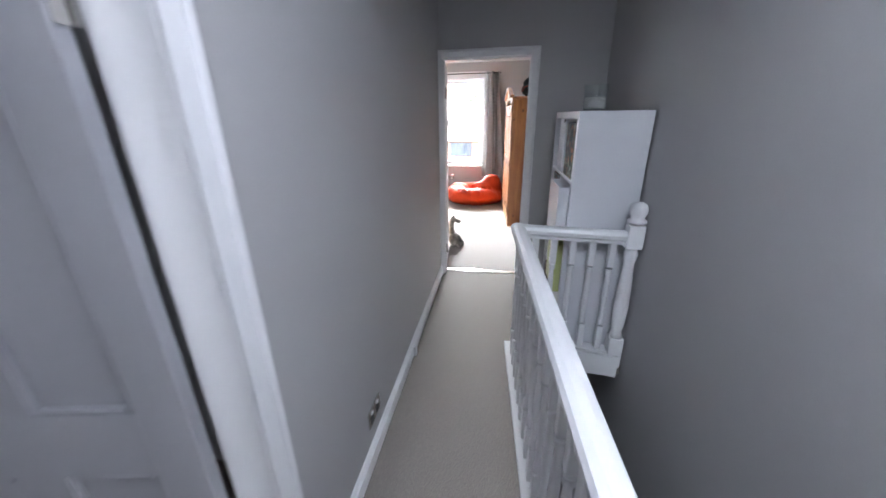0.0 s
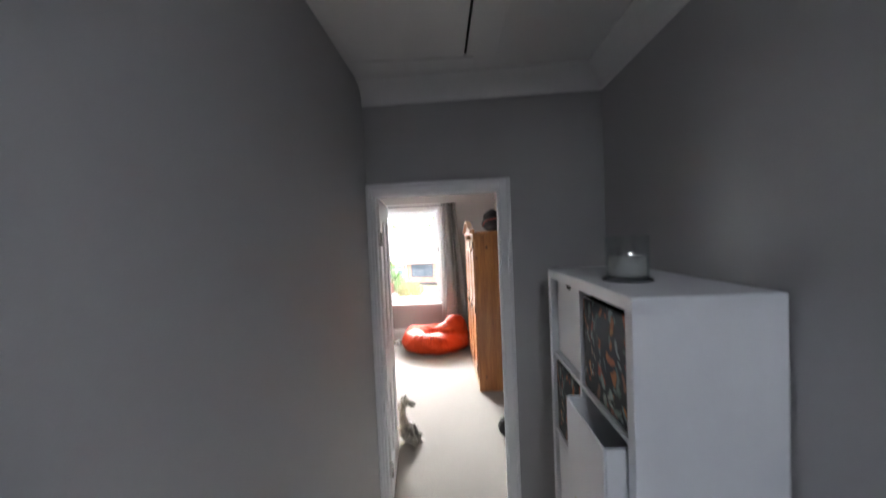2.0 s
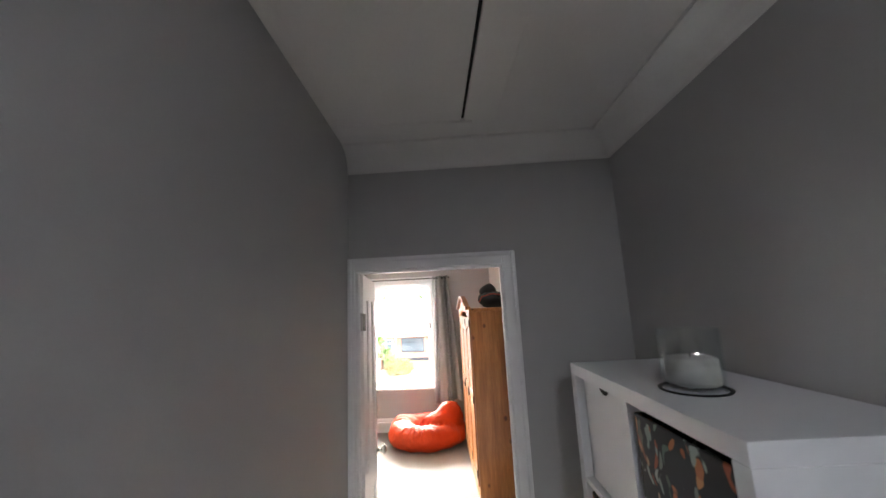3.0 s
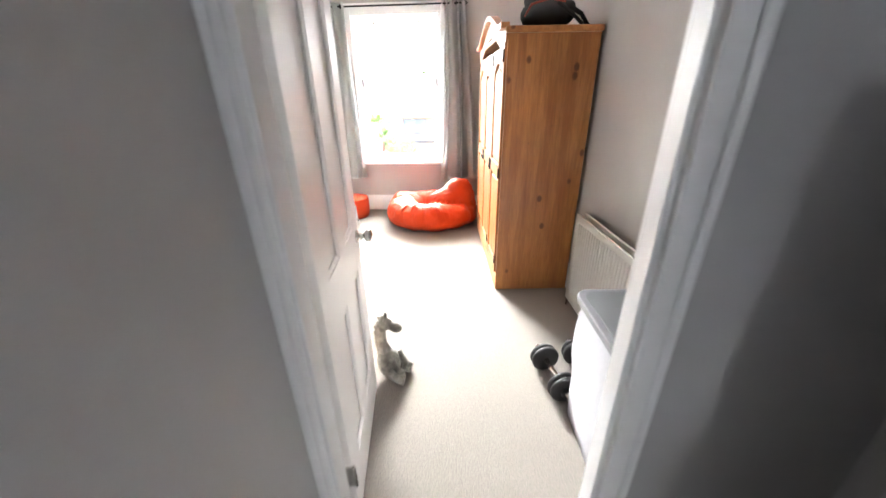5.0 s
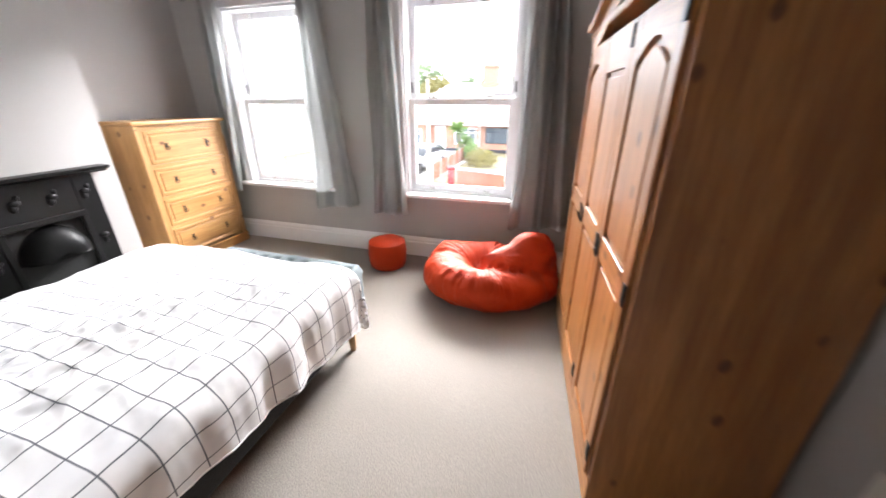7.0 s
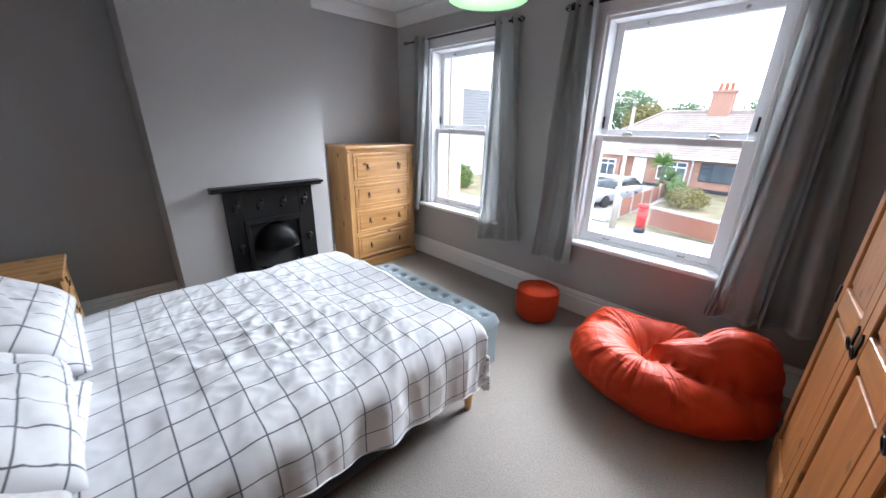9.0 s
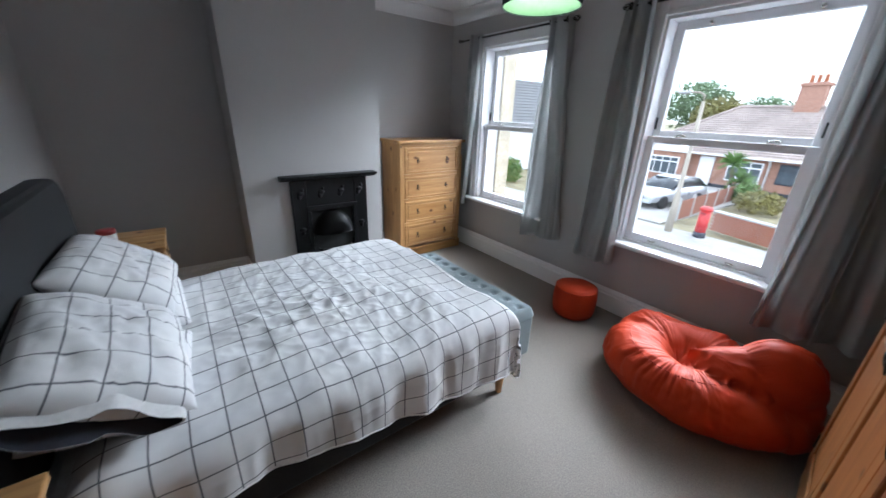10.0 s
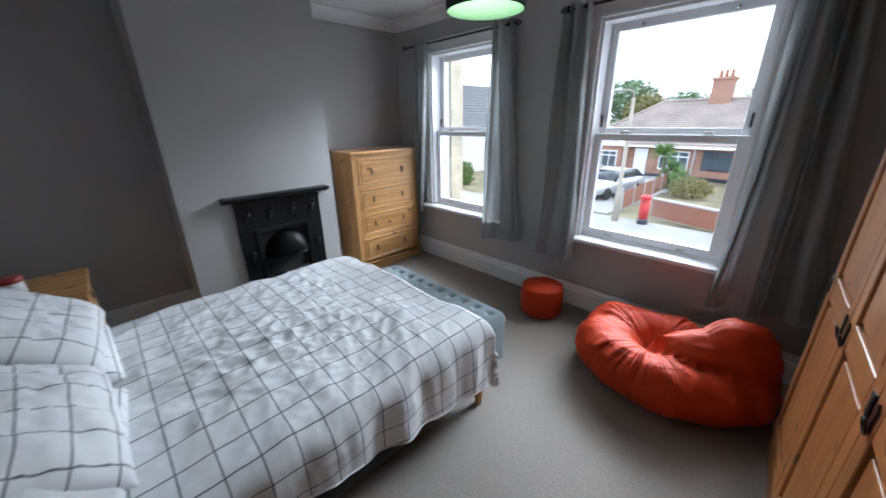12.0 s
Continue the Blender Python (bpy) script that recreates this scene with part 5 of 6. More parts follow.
def duvet():
    """Draped over the top, both sides and the foot; u runs across, v along the bed, in metres of cloth."""
    d = thing("duvet", "white duvet with a thin dark check, rumpled over the bed", "duvet", pose(0, 0, 0))
    width, length = BX1 - BX0, 2.33 - 0.62
    dropL, dropF = 0.27, 0.22
    nu, nv = 320, 320
    V = length + dropF
    bm = bmesh.new()
    uvl = bm.loops.layers.uv.new("UVMap")
    r = 0.085

    def fold(s, total, drop):
        """Distance along the cloth past an edge: (out, down)."""
        if s <= 0:
            return 0.0, 0.0
        arc = r * 1.5708
        if s < arc:
            t = s / r
            return r * math.sin(t), r * (1 - math.cos(t))
        return r, r + (s - arc)
    grid = []
    uv = []
    for i in range(nu + 1):
        row, rowuv = [], []
        for j in range(nv + 1):
            cv = V * j / nv                   # 0..length on the top, beyond: foot
            dropR = 0.13 + 0.21 * min(1.0, cv / length) + 0.012 * math.sin(cv * 7)   # hangs lower towards the foot
            cu = -dropL + (width + dropR + dropL) * i / nu   # 0..width lies on the top
            edge = 0.02 * noise.noise(Vector((cu * 2, cv * 2, 9)))
            xl, xr = BX0 + r - 0.03, BX1 - r + 0.028
            x, down = xl + (cu - r) * (xr - xl) / (width - 2 * r), 0.0
            if cu > width - r:
                o, dn = fold(cu - (width - r), 0, dropR)
                x, down = xr + o, dn
            elif cu < r:
                o, dn = fold(r - cu, 0, dropL)
                x, down = xl - o, dn
            y = 0.62 + cv
            df = 0.0
            if cv > length - r:
                o, df = fold(cv - (length - r), 0, dropF)
                y = 0.62 + length - r + o
            drop = math.hypot(down, df) if down and df else down + df
            if down > r and df > r:
                # the corner hangs in one soft point
                drop = max(down, df) + 0.25 * min(down, df)
            along = min(1, max(0, cv / length))
            crown = 0.035 * math.sin(3.14159 * min(1, max(0, cu / width))) * math.sin(3.14159 * (0.1 + 0.8 * along))
            top = 0.536 + 0.02 * along + crown
            wave = cloth_height(cu, cv)
            if drop > 0.02:
                k = min(1, (drop - 0.02) / 0.12)
                sway = (0.010 * math.sin(cv * 19 + 2.3 * math.sin(cv * 5)) + 0.022 * noise.noise(Vector((cu * 2, cv * 7, 4))) + 0.012 * crest(Vector((cu * 3 + cv * 2, cv * 11, 7)))) * k
                if down:
                    x += sway * (1 if cu > 0.5 else -1) + 0.012 * k
                if df:
                    y += (0.01 * math.sin(cu * 15 + 1) + 0.016 * noise.noise(Vector((cu * 7, 3, 4)))) * k
                z = top - drop + wave * (1 - 0.6 * k)
            else:
                z = top + wave - drop
            if cv < 0.1:
                z -= 0.03 * (1 - cv / 0.1) ** 2
            row.append(bm.verts.new((x, y, max(0.15, z))))
            rowuv.append((cu + 0.02, cv + 0.03))
        grid.append(row)
        uv.append(rowuv)
    hem = [grid[nu][j].co + Vector((0.0, 0, -0.002)) for j in range(2, int(nv * 0.86))]
    for i in range(nu):
        for j in range(nv):
            f = bm.faces.new((grid[i][j], grid[i + 1][j], grid[i + 1][j + 1], grid[i][j + 1]))
            f.smooth = True
            for loop, (a, b_) in zip(f.loops, ((i, j), (i + 1, j), (i + 1, j + 1), (i, j + 1))):
                loop[uvl].uv = uv[a][b_]
    me = bpy.data.meshes.new("cover")
    bmesh.ops.recalc_face_normals(bm, faces=bm.faces)
    bm.to_mesh(me)
    bm.free()
    me.materials.append(M_CHECK)
    o = new("cover", me)
    o.parent = d
    sol = o.modifiers.new("thickness", "SOLIDIFY")
    sol.thickness, sol.offset = 0.022, -1
    part("hem", tube(hem, 0.0045, 6), M_SHEET, d, "white stitched hem along the side")
    return d


duvet()


def pillow(m, seed, label, w=0.68, h=0.44, d=0.17):
    p = thing("pillow", label, "pillow", m, "pillows on the bed")
    n1, n2 = 46, 34
    bm = bmesh.new()
    uvl = bm.loops.layers.uv.new("UVMap")
    for side in (1, -1):
        g, uv = [], []
        for i in range(n1 + 1):
            row, ru = [], []
            for j in range(n2 + 1):
                u, v = 2 * i / n1 - 1, 2 * j / n2 - 1
                puff = max(0.0, (1 - abs(u) ** 3.2)) ** 0.55 * max(0.0, (1 - abs(v) ** 3.2)) ** 0.55
                pinch = 1 - 0.06 * (abs(u) * abs(v)) ** 2
                x = u * w / 2 * (1 - 0.05 * (1 - v * v) * abs(u) ** 3) * pinch
                y = v * h / 2 * (1 - 0.07 * (1 - u * u) * abs(v) ** 3) * pinch
                q = Vector((u * 2.4 + seed, v * 2.4, side))
                z = side * (d / 2 * puff) + (0.02 * noise.noise(q) + 0.014 * crest(q * 2.0) + 0.009 * crest(Vector((q.x * 5 + q.y * 2, q.y * 2.5, q.z)))) * puff
                row.append(bm.verts.new((x, y, z)))
                ru.append((x * 1.05 + seed * 0.04, y * 1.05 + 0.02))
            g.append(row)
            uv.append(ru)
        for i in range(n1):
            for j in range(n2):
                f = bm.faces.new((g[i][j], g[i + 1][j], g[i + 1][j + 1], g[i][j + 1]))
                f.smooth = True
                for loop, (a, b_) in zip(f.loops, ((i, j), (i + 1, j), (i + 1, j + 1), (i, j + 1))):
                    loop[uvl].uv = uv[a][b_]
    bmesh.ops.remove_doubles(bm, verts=bm.verts, dist=0.0006)
    part("pillow_case", bm, M_CHECK, p, smooth=True)
    return p


# two stacks against the headboard
pillow(pose(-1.62, 0.735, 0.605, -6, 0, 3), 1, "checked pillow lying at the far side of the bed", 0.60, 0.42, 0.15)
pillow(pose(-1.61, 0.725, 0.78, -33, 0, -2), 2, "checked pillow propped on another pillow", 0.62, 0.47, 0.18)
pillow(pose(-1.02, 0.735, 0.605, -5, 0, -3), 3, "checked pillow lying at the near side of the bed", 0.54, 0.42, 0.15)
pn2 = pillow(pose(-0.975, 0.73, 0.755, -31, 5, 3), 4, "checked pillow with an open dark-lined end", 0.60, 0.48, 0.19)


def sleeve(i, j, s=1.0):
    """The loose open end of a pillow case."""
    a = 6.28318 * i / 48
    v = j / 6
    up = math.sin(a)
    y = 0.205 * s * math.cos(a) * (1 - 0.04 * v)
    z = 0.046 * abs(up) ** 0.8 * (1 if up > 0 else -0.8) * s + 0.010 * math.sin(y * 26 + 1.3) * v + 0.007 * noise.noise(Vector((y * 14, v * 2, 5)))
    return (0.205 + 0.10 * v + 0.014 * noise.noise(Vector((y * 9, up, 2))) * v, y, z - 0.028 * v * v - (0.02 * v if y < 0 else 0.0))


part("case_end", sheet(48, 6, sleeve), M_SHEET, pn2, "loose white end of the pillow case", True)
part("case_lining", sheet(48, 6, lambda i, j: sleeve(i, j, 0.965)), M_LINING, pn2, "dark lining of the open end", True)
part("case_inside", sheet(48, 3, lambda i, j: tuple(Vector((0.235, 0, 0)) + (Vector(sleeve(i, 1, 0.95)) - Vector((0.22, 0, 0))) * (j / 3) * 0.97)), M_LINING, pn2, "dark inside of the case")

# tufted bench at the foot
bn = thing("ottoman_bench", "pale blue-grey buttoned ottoman bench at the foot of the bed", "bench", pose(-1.911, 2.375, 0))
part("body", box(0, 0, 0.03, 1.115, 0.31, 0.315, 0.012), M_BENCH, bn)


def tuft(i, j):
    x, y = 1.12 * i / 112, 0.318 * j / 36
    best = 0.0
    for k in range(10):
        for yy in (0.095, 0.225):
            cx = 0.056 + 0.112 * k
            best = max(best, math.exp(-(((x - cx) / 0.022) ** 2 + ((y - yy) / 0.022) ** 2)))
    ex = min(1, min(x, 1.12 - x) / 0.03)
    ey = min(1, min(y, 0.318 - y) / 0.03)
    e = (1 - (1 - ex) ** 2) * (1 - (1 - ey) ** 2)
    return (x - 0.0025, y - 0.004, 0.317 + (0.068 + 0.006 * noise.noise(Vector((x * 8, y * 8, 0)))) * e ** 0.6 - 0.022 * best)


bm = sheet(112, 36, tuft)
part("cushion_lid", bm, M_BENCH, bn, "buttoned cushion top", True)
for k in range(10):
    for yy in (0.095, 0.225):
        b1 = blob((0.056 + 0.112 * k - 0.0025, yy - 0.004, 0.367), (0.011, 0.011, 0.006), 8)
        part("button", b1, M_BENCH, bn)
for x in (0.05, 1.065):
    for y in (0.05, 0.26):
        part("foot", lathe([(0.018, 0), (0.022, 0.031)], 12, pose(x, y, 0)), M_BLACKMETAL, bn)

# ---------------------------------------------------------------- pine bedside cabinets


def ring_pull(x, y, z, parent, s=1.0):
    """Black drop handle on a face that looks along -y of its drawer."""
    bm = prism([(x - 0.011, z), (x, z - 0.012), (x + 0.011, z), (x + 0.005, z + 0.012), (x + 0.013, z + 0.03), (x, z + 0.026), (x - 0.013, z + 0.03), (x - 0.005, z + 0.012)], "y", y - 0.005, y)
    join(bm, tube([(x + 0.014 * math.sin(a), y - 0.01 - 0.003 * math.cos(a), z - 0.012 + 0.014 * math.cos(a)) for a in [k * 6.28318 / 14 for k in range(15)]], 0.003, 6))
    return part("drop_handle", bm, M_BLACKMETAL, parent, "black iron drop handle")


def drawer(parent, x0, z0, x1, z1, y, handles):
    """A framed drawer front that looks along -y."""
    d = part("drawer", box(x0, y, z0, x1, y + 0.02, z1, 0.002, segments=1), M_PINE_X, parent)
    e = 0.026
    bm = bmesh.new()
    for a, b_, c, f in ((x0, z0, x0 + e, z1), (x1 - e, z0, x1, z1), (x0 + e, z0, x1 - e, z0 + e), (x0 + e, z1 - e, x1 - e, z1)):
        box(a, y - 0.008, b_, c, y, f, 0.003, bm=bm, segments=1)
    part("drawer_frame", bm, M_PINE_X, d)
    part("drawer_panel", box(x0 + e + 0.012, y - 0.005, z0 + e + 0.012, x1 - e - 0.012, y, z1 - e - 0.012, 0.004, segments=1), M_PINE_X, d)
    for h in handles:
        ring_pull(h, y - 0.005, (z0 + z1) / 2, d)
    return d


def bedside(m, label):
    c = thing("bedside_cabinet", label, "bedside table", m, "pine bedside cabinets")
    w, dp, h = 0.44, 0.38, 0.66
    part("side_panel", box(0, 0.02, 0, 0.022, dp, h - 0.025, 0.002), M_PINE_PALE_Z, c)
    part("side_panel", box(w - 0.022, 0.02, 0, w, dp, h - 0.025, 0.002), M_PINE_PALE_Z, c)
    part("back_panel", box(0.022, dp - 0.012, 0.03, w - 0.022, dp, h - 0.025), M_PINE_PALE_Z, c)
    n = 3
    for k in range(n):
        a = -0.02 + (w + 0.04) * k / n
        part("top_plank", box(a + 0.001, -0.015, h - 0.025, a + (w + 0.04) / n - 0.001, dp, h, 0.004), M_PINE_PALE, c)
    part("plinth", box(0.001, 0.0, 0, w - 0.001, 0.02, 0.08, 0.004), M_PINE_X, c)
    part("corner_post", box(0, 0, 0.08, 0.035, 0.021, h - 0.026, 0.003), M_PINE_PALE_Z, c)
    part("corner_post", box(w - 0.035, 0, 0.08, w, 0.021, h - 0.026, 0.003), M_PINE_PALE_Z, c)
    for z0, z1 in ((0.085, 0.28), (0.287, 0.475), (0.482, 0.63)):
        drawer(c, 0.037, z0, w - 0.037, z1, 0.004, (w / 2,))
    return c


bedside(pose(-0.175, 0.62, 0, 0, 0, 180), "knotty pine bedside cabinet beside the bed near the door")
bedside(pose(-2.31, 0.85, 0, 0, 0, 180), "knotty pine bedside cabinet in the alcove")
tin = thing("storage_tin", "small red and white tin on the bedside cabinet", "tin", pose(-2.52, 0.58, 0.66))
part("tin_body", lathe([(0.044, 0), (0.047, 0.003), (0.047, 0.075), (0.045, 0.078)], 24), M_SHEET, tin)
part("tin_lid", lathe([(0.049, 0.07), (0.049, 0.095), (0.045, 0.098), (0.002, 0.098)], 24), M_TIN, tin, "red lid")

# ---------------------------------------------------------------- chest of drawers
cd = thing("chest_of_drawers", "tall pale pine chest of four drawers with black drop handles", "chest of drawers", pose(-2.722, 2.81, 0, 0, 0, 90))
CW, CD, CH = 0.798, 0.385, 1.243
part("side_panel", box(0, 0.012, 0.07, 0.022, CD, CH - 0.03, 0.002), M_PINE_PALE_Z, cd)
part("side_panel", box(CW - 0.022, 0.012, 0.07, CW, CD, CH - 0.03, 0.002), M_PINE_PALE_Z, cd)
part("back_panel", box(0.022, CD - 0.012, 0.05, CW - 0.022, CD, CH - 0.03), M_PINE_PALE_Z, cd)
part("top_board", box(-0.022, -0.024, CH - 0.03, CW + 0.022, CD, CH, 0.008), M_PINE_X, cd)
part("plinth", box(-0.012, -0.012, 0, CW + 0.012, CD - 0.01, 0.095, 0.006), M_PINE_X, cd)
for x in (0.0, CW - 0.055):
    part("corner_post", box(x, -0.002, 0.095, x + 0.055, 0.02, CH - 0.031, 0.004), M_PINE_PALE_Z, cd)
zz = [0.105, 0.38, 0.64, 0.90, 1.188]
for k in range(4):
    drawer(cd, 0.06, zz[k] + 0.012, CW - 0.06, zz[k + 1] - 0.022 if k < 3 else 1.172, 0.006, (CW * 0.27, CW * 0.73))
for z in zz[1:4]:
    part("drawer_rail", box(0.055, 0.0, z - 0.02, CW - 0.055, 0.02, z + 0.01), M_PINE_X, cd)
part("drawer_rail", box(0.055, 0.0, 1.174, CW - 0.055, 0.02, CH - 0.031), M_PINE_X, cd)
bm = bmesh.new()
for x in (0.012, CW - 0.012):
    for z in (0.05, CH - 0.06):
        join(bm, blob((x, -0.012 if z < 0.1 else -0.004, z), (0.007, 0.004, 0.007), 8))
part("studs", bm, M_BLACKMETAL, cd)

# ---------------------------------------------------------------- fireplace
fp = thing("fireplace", "black cast-iron bedroom fireplace with a hood and a mantel shelf", "fireplace", pose(BREAST, 2.064, 0))
fp.scale = (1, 0.97, 1.05)
bm = box(0, -0.345, 0, 0.03, -0.215, 0.915, 0.006)
box(0, 0.215, 0, 0.03, 0.345, 0.915, 0.006, bm=bm)
box(0, -0.215, 0.66, 0.03, 0.215, 0.915, bm=bm)
part("surround", bm, M_IRON, fp)
part("mantel_shelf", prism([(0.0, 0.905), (0.05, 0.905), (0.07, 0.92), (0.1, 0.925), (0.105, 0.945), (0.0, 0.945)], "y", -0.425, 0.425, 0.003), M_IRON, fp, "black iron mantel shelf")
bm = box(0.03, -0.23, 0.02, 0.042, -0.195, 0.67, 0.004)
box(0.03, 0.195, 0.02, 0.042, 0.23, 0.67, 0.004, bm=bm)
box(0.03, -0.23, 0.655, 0.05, 0.23, 0.69, 0.005, bm=bm)
part("inner_frame", bm, M_IRON, fp)
hood = bmesh.new()
hg = []
for i in range(17):
    a = 3.14159 * i / 16
    hg.append([(0.0 + 0.02, 0.185 * math.cos(a), 0.45 + 0.19 * math.sin(a)), (0.055, 0.178 * math.cos(a), 0.45 + 0.175 * math.sin(a)), (0.10, 0.15 * math.cos(a), 0.45 + 0.13 * math.sin(a)), (0.118, 0.11 * math.cos(a), 0.45 + 0.075 * math.sin(a)), (0.122, 0.06 * math.cos(a), 0.45 + 0.03 * math.sin(a)), (0.122, 0.0, 0.45)])
hood = sheet(16, 5, lambda i, j: hg[i][j])
bmesh.ops.solidify(hood, geom=list(hood.faces), thickness=0.006)
part("hood", hood, M_IRON, fp, "domed iron hood", True)
part("firebox", box(-0.0, -0.2, 0.0, 0.012, 0.2, 0.66), M_DARK, fp)
bm = bmesh.new()
for k in range(9):
    y = -0.13 + 0.0325 * k
    join(bm, tube([(0.085, y, 0.16), (0.095, y, 0.24), (0.085, y, 0.31)], 0.006, 6))
for z in (0.16, 0.31):
    join(bm, tube([(0.03, -0.16, z), (0.075, -0.14, z), (0.088, 0, z), (0.075, 0.14, z), (0.03, 0.16, z)], 0.009, 8))
part("grate", bm, M_IRON, fp, "barred iron grate")
part("hearth_plate", box(0.012, -0.21, 0.0, 0.14, 0.21, 0.06, 0.01), M_IRON, fp)
for y in (-0.27, -0.09, 0.09, 0.27):
    bm = blob((0.03, y, 0.80), (0.012, 0.03, 0.02), 10)
    join(bm, blob((0.03, y - 0.012, 0.775), (0.01, 0.02, 0.025), 10))
    join(bm, blob((0.03, y + 0.018, 0.828), (0.009, 0.014, 0.016), 10))
    part("cast_ornament", bm, M_IRON, fp, "raised cast leaf ornament")
for y in (-0.28, 0.28):
    bm = blob((0.03, y, 0.50), (0.012, 0.03, 0.018), 10)
    join(bm, blob((0.03, y, 0.47), (0.01, 0.016, 0.026), 10))
    part("cast_ornament", bm, M_IRON, fp, "raised cast leaf ornament")

# ---------------------------------------------------------------- street outside
GZ = -2.8
STREET = pose(0.4, 1.05, 0, 0, 0, -3) @ pose(-0.4, -1.05, 0)
M_ASPHALT = surface("asphalt", (0.07, 0.07, 0.072), 0.9, grain=(40, 0.2), stain=(0.5, 0.2), bump=(80, 0.5, 0.01))
M_PAVE = surface("concrete_paving", (0.36, 0.35, 0.33), 0.9, grain=(20, 0.12), stain=(0.6, 0.2), bump=(40, 0.4, 0.01))
M_KERB = surface("kerb_stone", (0.4, 0.39, 0.37), 0.9)
M_GRASS = surface("dry_grass", (0.33, 0.29, 0.17), 0.95, grain=(15, 0.4), stain=(0.8, 0.4), bump=(40, 0.8, 0.05))
# green of the distant trees, lightened to put haze into the colour
M_LEAF = surface("hazy_leaf_green", (0.22, 0.31, 0.16), 0.7, grain=(3, 0.4), stain=(0.6, 0.35), bump=(0, 0, 0))
M_LEAF2 = surface("hedge_green", (0.12, 0.22, 0.045), 0.7, grain=(6, 0.35), stain=(1.5, 0.3), bump=(0, 0, 0))
M_LEAF3 = surface("yellowing_leaf", (0.25, 0.22, 0.06), 0.7, grain=(3, 0.4), stain=(0.6, 0.35), bump=(0, 0, 0))
M_BARK = surface("bark", (0.12, 0.09, 0.06), 0.95, grain=(15, 0.3), bump=(20, 0.8, 0.02))
M_ROOF = surface("weathered_roof_tile", (0.44, 0.36, 0.32), 0.9, grain=(6, 0.25), stain=(0.7, 0.25), bump=(20, 0.5, 0.02))
M_ROOF2 = surface("grey_roof_tile", (0.2, 0.2, 0.2), 0.9, grain=(6, 0.25), stain=(0.7, 0.2), bump=(20, 0.5, 0.02))
M_RENDERW = surface("white_render", (0.75, 0.74, 0.72), 0.85)
M_HOUSEBRICK = surface("house_brickwork", (0.45, 0.25, 0.18), 0.9, grain=(8, 0.3), stain=(1.2, 0.2), bump=(14, 0.5, 0.02))
M_CARPAINT = surface("silver_car_paint", (0.46, 0.48, 0.51), 0.3, 0.3, grain=(300, 0.05), bump=(0, 0, 0), coat=0.8)
M_CARGLASS = surface("dark_car_glass", (0.03, 0.035, 0.04), 0.08, bump=(0, 0, 0))
M_TYRE = surface("tyre_rubber", (0.02, 0.02, 0.02), 0.85)
M_RIM = surface("alloy_rim", (0.35, 0.35, 0.36), 0.3, 0.9)
M_POSTRED = surface("post_box_red", (0.5, 0.02, 0.02), 0.4)
M_CONCRETE = surface("concrete_post", (0.42, 0.37, 0.3), 0.9, grain=(20, 0.15), stain=(2, 0.2))
M_FENCE = surface("red_brown_fence", (0.26, 0.1, 0.06), 0.9, grain=(12, 0.2))
M_PANE = surface("dark_window_pane", (0.10, 0.12, 0.14), 0.08, bump=(0, 0, 0))
M_DARKFRAME = surface("dark_window_frame", (0.03, 0.035, 0.05), 0.5)
M_TERRACOTTA = surface("terracotta", (0.45, 0.19, 0.1), 0.9)

structure("ground", box(-400, FAR + 0.3, GZ - 0.5, 400, 700, GZ - 0.02), M_GRASS, "dry grass and earth reaching to the horizon", "ground")
structure("road", box(-200, 8.2, GZ - 0.2, 200, 14.6, GZ - 0.0), M_ASPHALT, "grey asphalt street", "road")
for nm, a, b_ in (("pavement_near", 6.2, 8.05), ("pavement_far", 14.75, 17.3)):
    structure(nm, box(-200, a, GZ - 0.2, 200, b_, GZ + 0.1), M_PAVE, "pale concrete pavement", "pavement")
structure("kerb_near", box(-200, 8.05, GZ - 0.2, 200, 8.2, GZ + 0.11, 0.02), M_KERB, "stone kerb", "kerb")
structure("kerb_far", box(-200, 14.6, GZ - 0.2, 200, 14.75, GZ + 0.11, 0.02), M_KERB, "stone kerb", "kerb")
structure("driveway", moved(box(-10.8, 17.3, GZ - 0.2, -6.75, 30.4, GZ + 0.09), STREET), M_PAVE, "pale concrete driveway", "driveway")


def hung_window(parent, x0, z0, x1, z1, y, lights, frame_mat):
    """A casement window in a wall that looks along -y."""
    w = part("window", box(x0, y - 0.04, z0, x1, y + 0.02, z1), frame_mat, parent)
    step = (x1 - x0 - 0.07) / lights
    for k in range(lights):
        a = x0 + 0.07 + step * k
        part("pane", box(a, y - 0.05, z0 + 0.08, a + step - 0.07, y - 0.035, z0 + (z1 - z0) * 0.68), M_PANE, w)
        part("pane", box(a, y - 0.05, z0 + (z1 - z0) * 0.75, a + step - 0.07, y - 0.035, z1 - 0.08), M_PANE, w)
    return w


